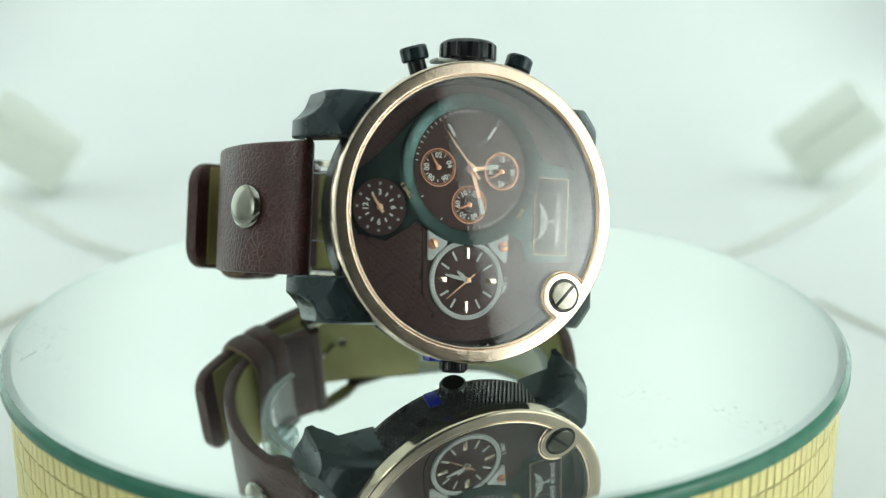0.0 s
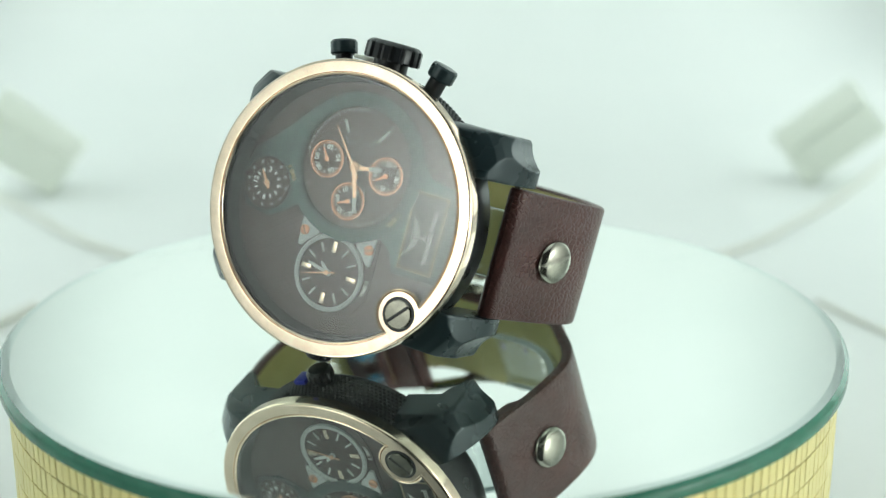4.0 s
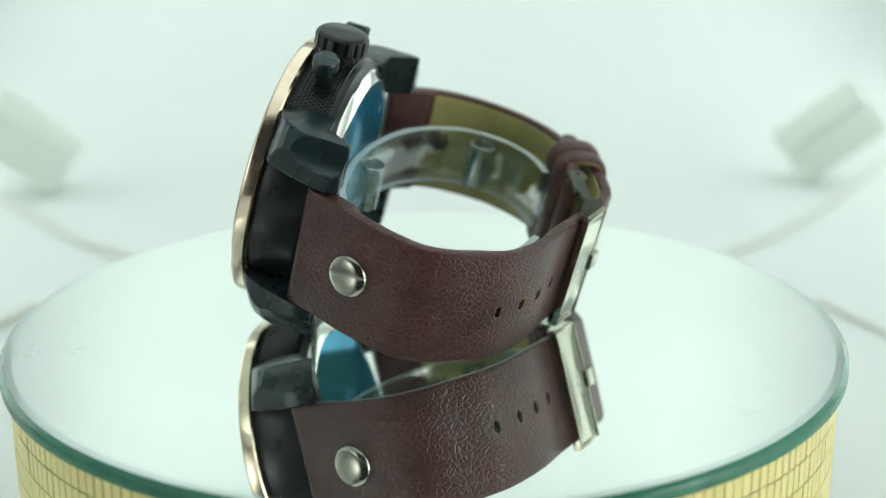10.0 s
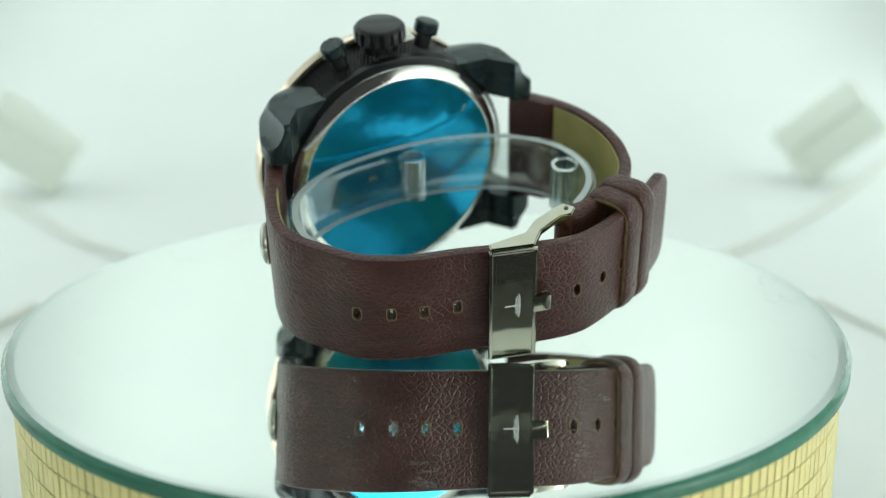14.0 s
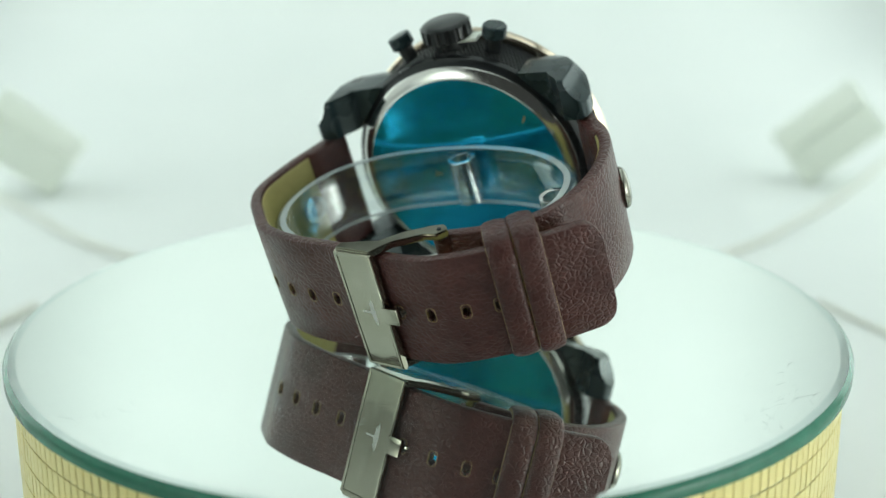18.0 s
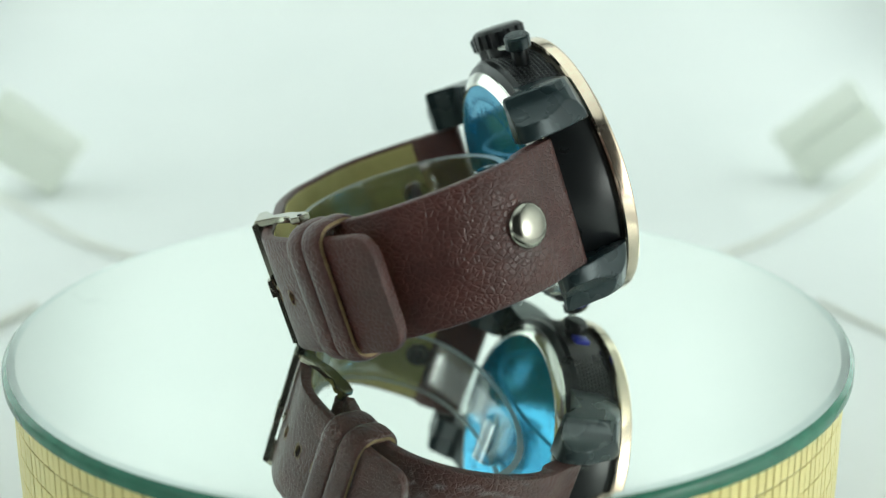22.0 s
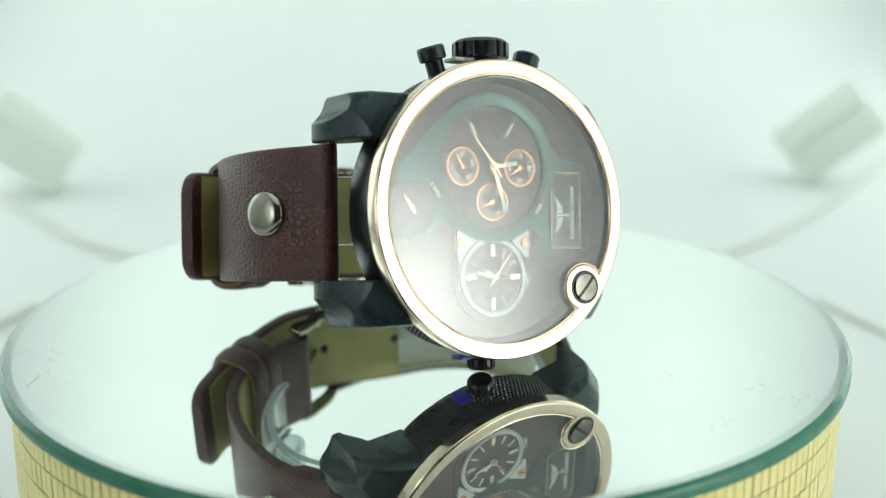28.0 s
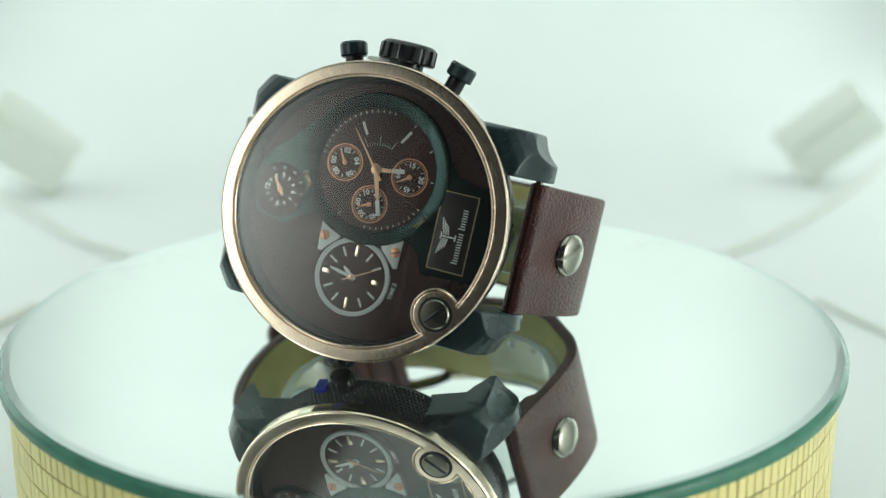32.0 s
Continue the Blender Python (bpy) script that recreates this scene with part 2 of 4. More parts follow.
ACRYLIC_RIM = varied(material("frosted_acrylic_edge", (0.75, 0.82, 0.82), 0.15, 0.0), ((0.7, 0.78, 0.79), (0.8, 0.87, 0.87)), 200.0)
ACRYLIC_RIM.node_tree.nodes["Principled BSDF"].inputs["Transmission Weight"].default_value = 0.3


# ---------------------------------------------------------------- building helpers
def part(name, bm, mat, parent, label="", at=(0, 0, 0), turn=None, sharp=32):
    """Links a bmesh, in millimetres, as one mesh under a thing or a part."""
    bmesh.ops.recalc_face_normals(bm, faces=bm.faces)
    if bm.calc_volume(signed=True) < 0:
        bmesh.ops.reverse_faces(bm, faces=bm.faces)
    for f in bm.faces:
        f.smooth = True
    for e in bm.edges:
        e.smooth = len(e.link_faces) == 2 and e.calc_face_angle(0) < radians(sharp)
    me = bpy.data.meshes.new(name)
    bm.to_mesh(me)
    bm.free()
    me.transform(Matrix.Scale(MM, 4))
    me.materials.append(mat)
    ob = new(name, me)
    ob.parent = parent
    ob.matrix_basis = Matrix.Translation(Vector(at) * MM) @ (turn or Matrix())
    if label:
        tagged(ob, label)
    return ob


def loops(rows, close_rows=False, cap_start=False, cap_end=False, bm=None):
    """Skins rows of points, each row a closed ring."""
    bm = bm or bmesh.new()
    vs = [[bm.verts.new(p) for p in row] for row in rows]
    n = len(vs[0])
    pairs = list(zip(vs, vs[1:])) + ([(vs[-1], vs[0])] if close_rows else [])
    for a, b in pairs:
        for i in range(n):
            j = (i + 1) % n
            bm.faces.new((a[i], a[j], b[j], b[i]))
    if cap_start:
        bm.faces.new(vs[0][::-1])
    if cap_end:
        bm.faces.new(vs[-1])
    return bm


def circle(r, z, n=64, cx=0.0, cy=0.0, a0=0.0):
    return [(cx + r * math.cos(a0 + 2 * math.pi * i / n), cy + r * math.sin(a0 + 2 * math.pi * i / n), z) for i in range(n)]


def lathe(profile, n=64, closed=False, bm=None, c=(0, 0)):
    """Turns (r, z) pairs about z. Not closed: both ends are capped."""
    return loops([circle(max(r, 0.001), z, n, *c) for r, z in profile], closed, not closed, not closed, bm)


def prism(poly, z0, z1, bm=None, edge=0.0):
    """A flat plate of any outline; edge rounds off its top rim."""
    bm = bm or bmesh.new()
    lo = [bm.verts.new((x, y, z0)) for x, y in poly]
    hi = [bm.verts.new((x, y, z1)) for x, y in poly]
    n = len(poly)
    for i in range(n):
        j = (i + 1) % n
        bm.faces.new((lo[i], lo[j], hi[j], hi[i]))
    bm.faces.new(lo[::-1])
    top = bm.faces.new(hi)
    if edge:
        bmesh.ops.bevel(bm, geom=list(top.edges), offset=edge, segments=2, profile=0.6, affect="EDGES")
    return bm


def box(sx, sy, sz, c=(0, 0, 0), edge=0.0, turn=None, bm=None):
    own = bmesh.new()
    bmesh.ops.create_cube(own, size=1.0, matrix=Matrix.Diagonal((sx, sy, sz, 1)))
    if edge:
        bmesh.ops.bevel(own, geom=list(own.edges), offset=edge, segments=2, profile=0.6, affect="EDGES")
    own.transform(Matrix.Translation(c) @ (turn or Matrix()))
    if bm is None:
        return own
    return joined(own, bm)


def joined(own, bm):
    own.verts.index_update()
    made = [bm.verts.new(v.co) for v in own.verts]
    for f in own.faces:
        bm.faces.new([made[v.index] for v in f.verts])
    own.free()
    return bm


def tube(path, r, n=10, bm=None, caps=True):
    """A round rod along points in space."""
    pts = [Vector(p) for p in path]
    rows, side = [], None
    pts = [pts[0].lerp(pts[1], k / 6) for k in range(6)] + pts[1:]
    for i, p in enumerate(pts):
        d = (pts[min(i + 1, len(pts) - 1)] - pts[max(i - 1, 0)]).normalized()
        side = (side - d * side.dot(d)).normalized() if side else d.orthogonal().normalized()
        up = d.cross(side)
        rows.append([p + (side * math.cos(a) + up * math.sin(a)) * r for a in (2 * math.pi * k / n for k in range(n))])
    return loops(rows, False, caps, caps, bm)


def smooth_path(points, steps=8):
    """Catmull-Rom through the points."""
    p = [Vector(q) for q in points]
    p = [2 * p[0] - p[1]] + p + [2 * p[-1] - p[-2]]
    out = []
    for i in range(1, len(p) - 2):
        a, b, c, d = p[i - 1:i + 3]
        for k in range(steps):
            t = k / steps
            out.append(0.5 * (2 * b + (c - a) * t + (2 * a - 5 * b + 4 * c - d) * t * t + (3 * b - a - 3 * c + d) * t ** 3))
    return out + [p[-2]]


def arc(cx, cy, r, a0, a1, n):
    return [(cx + r * math.cos(radians(a0 + (a1 - a0) * i / n)), cy + r * math.sin(radians(a0 + (a1 - a0) * i / n))) for i in range(n + 1)]


def lettering(text, size, spacing=1.0, bold=0.03):
    """The text as a flat bmesh, centred, size in millimetres."""
    cu = bpy.data.curves.new("lettering", "FONT")
    cu.body, cu.size, cu.align_x, cu.align_y, cu.extrude, cu.space_character = text, size, "CENTER", "CENTER", 0.01, spacing
    cu.resolution_u, cu.offset = 3, bold * size
    ob = new("lettering", cu)
    me = bpy.data.meshes.new_from_object(ob.evaluated_get(bpy.context.evaluated_depsgraph_get()))
    bm = bmesh.new()
    bm.from_mesh(me)
    bpy.data.objects.remove(ob)
    bpy.data.curves.remove(cu)
    bpy.data.meshes.remove(me)
    return bm


def spin(deg, x=0.0, y=0.0, z=0.0):
    return Matrix.Translation((x, y, z)) @ Matrix.Rotation(radians(deg), 4, "Z")


def thing(name, label, category, mesh=None, **more):
    return tagged(new(name, mesh), label, category, **more)


# ---------------------------------------------------------------- the light tent (setting)
FLOOR = -0.06


def sheet(name, rows, mat, label, category):
    """A wall or floor of the tent: an open grid of points, in metres, 4 mm thick."""
    bm = bmesh.new()
    vs = [[bm.verts.new(p) for p in r] for r in rows]
    for a, b in zip(vs, vs[1:]):
        for i in range(len(a) - 1):
            bm.faces.new((a[i], a[i + 1], b[i + 1], b[i]))
    bmesh.ops.recalc_face_normals(bm, faces=bm.faces)
    me = bpy.data.meshes.new(name)
    for f in bm.faces:
        f.smooth = True
    bm.to_mesh(me)
    bm.free()
    me.materials.append(mat)
    ob = new(name, me)
    solid = ob.modifiers.new("thickness", "SOLIDIFY")
    solid.thickness, solid.offset = 0.004, 0.0
    return tagged(ob, label, category, kind="structure")


WX, YB, YF, ZT = 0.36, 0.80, -0.42, 0.55
sweep = [(y, FLOOR) for y in (YF, -0.2, 0.0, 0.2, 0.4)] + [(0.45 + 0.3 * math.sin(a), FLOOR + 0.3 - 0.3 * math.cos(a)) for a in (math.pi / 2 * k / 12 for k in range(13))] + [(0.75, 0.4), (0.75, ZT - 0.01)]
sheet("floor", [[(x, y, z) for x in (-WX + 0.004, -0.18, 0.0, 0.18, WX - 0.004)] for y, z in sweep], SHEET, "seamless white plastic sheet curving up behind the turntable", "floor")
sheet("wall_left", [[(-WX, y, z) for y in (-0.41, 0.0, YB)] for z in (FLOOR - 0.004, 0.2, ZT)], TENT, "white fabric side wall of the light tent", "wall")
sheet("wall_right", [[(WX, y, z) for y in (-0.336, 0.0, YB)] for z in (FLOOR - 0.004, 0.2, ZT)], TENT, "white fabric side wall of the light tent", "wall")
sheet("wall_back", [[(x, YB + 0.004, z) for x in (-WX, 0.0, WX)] for z in (FLOOR - 0.004, 0.2, ZT)], TENT, "white fabric back wall of the light tent", "wall")
sheet("ceiling", [[(x, y, ZT + 0.004) for x in (-WX, 0.0, WX)] for y in (YF, 0.0, YB)], TENT, "white fabric top of the light tent", "ceiling")
sheet("side_lamp_diffuser", [[(0.352, y, z) for y in (-0.334, -0.1, 0.17)] for z in (FLOOR + 0.006, 0.1, 0.38)], SOFTBOX, "glowing white cloth of a lamp at the tent's side", "lamp")

sheet("side_lamp_diffuser", [[(-0.352, y, z) for y in (-0.55, -0.35, -0.12)] for z in (FLOOR + 0.006, 0.1, 0.37)], SOFTBOX_LEFT, "glowing white cloth of a lamp at the tent's side", "lamp")


def cable(points, r, label):
    bm = tube(smooth_path([(x * 1000, y * 1000, (FLOOR + 0.0022) * 1000 + r) for x, y in points], 10), r, 10)
    ob = part("cable", bm, CABLE, None)
    return tagged(ob, label, "cable", group="cables on the floor")


cable([(-0.30, 0.47), (-0.235, 0.375), (-0.193, 0.322), (-0.168, 0.29), (-0.143, 0.256), (-0.123, 0.236), (-0.07, 0.195), (0.0, 0.178), (0.07, 0.195), (0.124, 0.234), (0.153, 0.268), (0.183, 0.308), (0.23, 0.382), (0.30, 0.50)], 1.45, "thick beige cable lying in a bow on the white floor")
cable([(0.137, 0.172), (0.146, 0.150), (0.165, 0.115), (0.20, 0.07), (0.26, 0.03)], 0.9, "beige cable on the white floor beside the turntable")
cable([(-0.136, 0.172), (-0.145, 0.150), (-0.164, 0.115), (-0.20, 0.07), (-0.26, 0.03)], 1.6, "beige cable on the white floor beside the turntable")


def leaning_block(x, y, s):
    """A small box resting on one corner against the rise of the sheet."""
    root = thing("plastic_block", "pale grey plastic block lying askew on the white sheet", "block", group="blocks on the sheet")
    m = look((x, y, FLOOR + 0.0255), EYE).to_3x3().to_4x4() @ Matrix.Rotation(radians(s * 39), 4, "Z")
    root.matrix_world = Matrix.Translation((x, y, FLOOR + 0.0255)) @ m
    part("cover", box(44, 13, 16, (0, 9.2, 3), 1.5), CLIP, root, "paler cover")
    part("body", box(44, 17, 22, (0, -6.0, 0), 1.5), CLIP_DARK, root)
    return root


leaning_block(0.188, 0.343, -1)
leaning_block(-0.181, 0.333, 1)

# ---------------------------------------------------------------- the turntable
OFF = (-0.2, -0.55)      # the disc sits slightly off the axle, mm
RG, RI, RD, GT = 88.0, 85.4, 86.4, 2.8
TILE_W, TILE_H, ROWS = 2.4, 5.3, 5
turntable = thing("turntable", "round mirror-topped turntable with a gold mosaic side", "turntable")
part("mirror_top", lathe([(RI, 0.0), (RI, -0.5)], 192, c=OFF), MIRROR, turntable, "round mirror with faint smudges and scratches")
part("bevel", lathe([(RI, -0.004), (RG - 0.95, -0.05), (RG - 0.95, -0.3), (RI, -0.3)], 192, True, c=OFF), BEVEL, turntable, "bevelled mirror rim", sharp=2.5)
part("glass_edge", lathe([(RG - 0.94, -0.055), (RG - 0.1, -0.72), (RG, -0.9), (RG, -GT), (RG - 0.5, -GT - 0.3), (RI, -GT - 0.3), (RI, -0.95), (RG - 0.94, -0.9)], 192, True, c=OFF), GLASS_EDGE, turntable, "dark green glass edge")
DRUM_H = ROWS * TILE_H


def scuffs(name, cx, cy, spread, angle, count, seed, longest, label):
    """Short fine scratches and specks lying on the mirror round one spot."""
    rnd, bm = random.Random(seed), bmesh.new()
    for _ in range(count):
        x, y = cx + rnd.gauss(0, spread), cy + rnd.gauss(0, spread)
        if math.hypot(x - OFF[0], y - OFF[1]) > RI - 1.5:
            continue
        w, a = rnd.uniform(0.25, 1.0) * longest, angle + rnd.gauss(0, 16)
        pts = [Vector((x, y, 0)) + Matrix.Rotation(radians(a + 14 * k), 3, "Z") @ Vector((w * (k - 1) / 2, 0, 0)) for k in range(3)]
        for p, q in zip(pts, pts[1:]):
            d = q - p
            box(d.length, rnd.uniform(0.02, 0.07), 0.02, (0, 0, 0), 0, Matrix.Translation(((p.x + q.x) / 2, (p.y + q.y) / 2, 0.012)) @ Matrix.Rotation(math.atan2(d.y, d.x), 4, "Z"), bm)
    part(name, bm, SCUFF, turntable, label)


scuffs("scratches", -79.0, -19.0, 5.0, 70, 26, 3, 4.0, "faint grey scratches on the mirror")
scuffs("scratches", -81.5, -5.0, 3.0, 110, 14, 4, 2.6, "faint grey scratches on the mirror")
scuffs("scratches", 9.0, 75.5, 2.6, 150, 7, 5, 4.5, "faint grey scratches on the mirror")
scuffs("scratches", -29.0, 46.5, 1.2, 20, 4, 6, 1.4, "small specks on the mirror")
scuffs("scratches", -76.0, 28.5, 2.5, 60, 7, 7, 2.0, "small specks on the mirror")
scuffs("scratches", 18.5, -69.0, 1.6, 30, 5, 8, 1.5, "small specks on the mirror")
part("drum", lathe([(RD - 0.3, -GT - 0.32), (RD - 0.3, -GT - DRUM_H - 0.5), (RD - 2.5, -GT - DRUM_H - 1.2), (20.0, -GT - DRUM_H - 1.3)], 160, c=OFF), GROUT, turntable, "drum under the mosaic tiles")
part("foot", lathe([(58.0, -GT - DRUM_H - 1.2), (60.0, -GT - DRUM_H - 2.0), (60.0, FLOOR * 1000 + 3.2), (58.5, FLOOR * 1000 + 2.1)], 96, c=OFF), BLACK, turntable, "black round foot")
N_TILE = round(2 * math.pi * RD / TILE_W)
SEAM = 155.0             # where the strip of tiles meets its own end, degrees


def tile_mesh():
    bm = box(0.5, TILE_W - 0.32, TILE_H - 0.3, (-0.25, 0, 0), 0.08)
    me = bpy.data.meshes.new("tile")
    bm.to_mesh(me)
    bm.free()
    me.transform(Matrix.Scale(MM, 4))
    me.materials.append(GOLD_TILE)
    return me


def tile_place(k, row):
    rnd = random.Random(k * 31 + row)
    a = radians(SEAM) + 0.3 / RD + (k + 0.5) * (2 * math.pi - 0.6 / RD) / N_TILE
    m = Matrix.Translation((OFF[0] * MM, OFF[1] * MM, 0)) @ Matrix.Rotation(a, 4, "Z") @ Matrix.Translation(((RD + rnd.uniform(-0.05, 0.05)) * MM, 0, (-GT - 0.4 - TILE_H * (row + 0.5)) * MM))
    return m @ Euler((radians(rnd.uniform(-0.8, 0.8)), radians(rnd.uniform(-0.6, 0.6)), radians(rnd.uniform(-1.2, 1.2)))).to_matrix().to_4x4()


# ---------------------------------------------------------------- the watch
watch = thing("wristwatch", "large rose gold wristwatch with brown leather strap, standing on edge", "watch")
HEAD = (CX, CY, CZ)
wpart = partial(part, at=HEAD)

# case
wpart("case", lathe([(25.62, 36.9), (26.7, 36.9), (26.9, 36.2), (26.9, 28.0), (26.5, 27.0), (25.2, 26.2), (24.95, 25.7), (20.0, 25.7), (20.0, 33.7), (25.62, 33.7)], 128, True), BLACK, watch, "glossy black round case")


def carve(ob, bm):
    """Takes the cutter's volume out of a mesh, and leaves no modifier behind."""
    bmesh.ops.recalc_face_normals(bm, faces=bm.faces)
    for f in bm.faces:
        f.smooth = True
    me = bpy.data.meshes.new("cutter")
    bm.to_mesh(me)
    bm.free()
    me.transform(Matrix.Scale(MM, 4))
    cut = new("cutter", me)
    cut.matrix_basis = ob.matrix_basis
    cut.parent = ob.parent
    mod = ob.modifiers.new("holes", "BOOLEAN")
    mod.object, mod.solver = cut, "EXACT"
    bpy.context.view_layer.update()
    fresh = bpy.data.meshes.new_from_object(ob.evaluated_get(bpy.context.evaluated_depsgraph_get()))
    ob.modifiers.clear()
    bm = bmesh.new()
    bm.from_mesh(fresh)
    for e in bm.edges:
        e.smooth = len(e.link_faces) == 2 and e.calc_face_angle(0) < radians(30)
    bm.to_mesh(fresh)
    bm.free()
    ob.data = fresh
    bpy.data.objects.remove(cut)


def at(table, z):
    """Straight steps through (z, value) pairs with falling z."""
    for (z0, a), (z1, b) in zip(table, table[1:]):
        if z >= z1:
            return a + (b - a) * min(max((z0 - z) / (z0 - z1), 0.0), 1.0)
    return table[-1][1]


LUG_OUT = [(p.z, p.x) for p in smooth_path([(25.5, 0, 36.6), (26.6, 0, 35.8), (27.8, 0, 34.0), (29.0, 0, 31.6), (30.3, 0, 28.6), (31.1, 0, 26.0), (31.4, 0, 23.4), (31.2, 0, 21.5), (30.6, 0, 20.6), (29.9, 0, 20.3)], 6)]
LUG_ROUND = [(36.6, 28.6), (35.6, 30.6), (34.4, 32.2), (33.0, 33.4), (31.0, 34.4), (29.0, 35.1), (26.0, 35.8), (20.3, 36.2)]
LUG_IN = [(36.6, 13.0), (26.6, 13.0), (25.9, 22.8), (24.4, 23.6), (23.0, 24.8), (21.8, 25.8), (20.3, 26.5)]


def lug(sx, sy):
    """An arm in level slices: its outer face bows round the case, with a round scoop that opens towards its tip."""
    rows, r, ax, ay = [], 7.0, 34.56, 22.44
    for k in range(91):
        z = 36.6 - 16.3 * k / 90
        xo, xi, yb, rf = at(LUG_OUT, z), at(LUG_IN, z), 12.9, at(LUG_ROUND, z)
        yt = 21.7 - 0.7 * max(0.0, (z - 32.6) / 4.0) ** 1.4 - 0.5 * max(0.0, (21.0 - z) / 0.7) ** 2
        outer = lambda y: min(xo, math.sqrt(rf * rf - y * y), ax - math.sqrt(max(r * r - (y - ay) ** 2, 0.0)))
        ys = [yb + 0.35 + (yt - yb - 0.65) * i / 30 for i in range(31)]
        inner = lambda y: max(xi, math.sqrt(26.7 * 26.7 - y * y)) if z > 26.0 else xi
        row = [(inner(yb), yb), (outer(yb) - 0.4, yb), (outer(yb) - 0.12, yb + 0.1)] + [(outer(y), y) for y in ys] + [(outer(yt) - 0.12, yt - 0.08), (outer(yt) - 0.4, yt), (min(inner(yt), outer(yt) - 0.9), yt)]
        rows.append([(sx * x, sy * y, z) for x, y in row])
    return loops(rows, False, True, True)


for sx in (1, -1):
    for sy in (1, -1):
        wpart("lug", lug(sx, sy), SATIN, watch, "satin black scooped lug", sharp=44)


def knurl(a0, a1, z0, z1, r, n, rows):
    """A band of small pyramids round the case."""
    bm = bmesh.new()
    pt = lambda i, j, rr: (rr * math.cos(radians(a0 + (a1 - a0) * i / n)), rr * math.sin(radians(a0 + (a1 - a0) * i / n)), z0 + (z1 - z0) * j / rows)
    for j in range(rows):
        sh = 0.5 * (j % 2)
        for i in range(n):
            c = [bm.verts.new(pt(i + sh + 0.06, j + 0.06, r)), bm.verts.new(pt(i + sh + 0.94, j + 0.06, r)), bm.verts.new(pt(i + sh + 0.94, j + 0.94, r)), bm.verts.new(pt(i + sh + 0.06, j + 0.94, r))]
            d = [bm.verts.new(pt(i + sh + 0.32, j + 0.32, r + 0.32)), bm.verts.new(pt(i + sh + 0.68, j + 0.32, r + 0.32)), bm.verts.new(pt(i + sh + 0.68, j + 0.68, r + 0.32)), bm.verts.new(pt(i + sh + 0.32, j + 0.68, r + 0.32))]
            for k in range(4):
                bm.faces.new((c[k], c[(k + 1) % 4], d[(k + 1) % 4], d[k]))
            bm.faces.new(d)
            bm.faces.new(c[::-1])
    return bm


wpart("knurled_band", knurl(49, 131, 28.0, 36.4, 26.85, 42, 10), BLACK, watch, "black knurled band")
wpart("knurled_band", knurl(229, 311, 28.0, 36.4, 26.85, 42, 10), BLACK, watch, "black knurled band")

# bezel with the round seat of its screw
SCX, SCY, LOBE = 18.6, -15.1, 4.9


def inner_outline(r, lobe, n_big=150, n_lobe=34):
    a1, a2 = -29.6, 311.6
    big = arc(0, 0, r, a1, a2, n_big)
    b1 = math.degrees(math.atan2(big[-1][1] - SCY, big[-1][0] - SCX))
    b2 = math.degrees(math.atan2(big[0][1] - SCY, big[0][0] - SCX))
    while b1 > 0:
        b1 -= 360
    while b2 > b1:
        b2 -= 360
    return big + arc(SCX, SCY, lobe, b1, b2, n_lobe)


def outer_outline(r, n_big=150, n_lobe=34):
    return arc(0, 0, r, -29.6, 311.6, n_big) + arc(0, 0, r, 312.2, 329.8, n_lobe)


def at_z(poly, z):
    return [(x, y, z) for x, y in poly]


RIN = 25.2
rows = [at_z(inner_outline(RIN, LOBE), 36.9), at_z(inner_outline(RIN, LOBE), 39.4)]
rows += [at_z(inner_outline(RIN + 0.24 - 0.24 * math.cos(a), LOBE - 0.24 + 0.24 * math.cos(a)), 39.6 + 0.3 * math.sin(a)) for a in (math.pi * k / 6 for k in range(7))]
rows += [at_z(inner_outline(RIN + g, LOBE - g), z) for g, z in ((0.5, 39.6), (0.56, 39.6), (0.6, 39.82), (0.68, 39.93), (0.74, 39.945), (0.8, 39.947))]
rows += [at_z(outer_outline(r), z) for r, z in ((27.78, 39.95), (27.85, 39.948), (28.12, 39.86), (28.3, 39.62), (28.35, 39.3), (28.35, 37.3), (28.0, 36.95))]
bezel = wpart("bezel", loops(rows, True), ROSE, watch, "polished rose gold bezel ring")
crystal = wpart("crystal", prism(inner_outline(RIN - 0.03, LOBE + 0.03), 38.3, 39.66), CRYSTAL, watch, "flat clear watch glass")
crystal.visible_shadow = False
wpart("inner_wall", loops([circle(25.5, 34.2, 128), circle(25.5, 38.05, 128), circle(24.9, 38.05, 128), circle(24.3, 34.2, 128)], True), BLACK, watch, "glossy dark inner wall round the dial")
screw = wpart("screw", lathe([(2.75, 39.7), (2.75, 40.2), (2.55, 40.4), (0.9, 40.45)], 40, c=(SCX, SCY)), DARK_STEEL, watch, "slotted round screw set in the bezel")
part("slot", box(5.0, 0.6, 0.16, (0, 0, 0), 0.03, spin(48, SCX, SCY, 40.42)), BLACK, screw, "dark slot")
part("seat", lathe([(3.3, 39.8), (3.3, 40.0), (2.76, 40.02)], 48, c=(SCX, SCY)), BLACK, screw, "dark recess round the screw")

# dial
ZD = 34.5
LX, LY = -0.1, -12.8
dial = wpart("dial", lathe([(25.4, ZD - 0.6), (25.4, ZD)], 128), NET, watch, "dark brown dial with a diamond pattern")


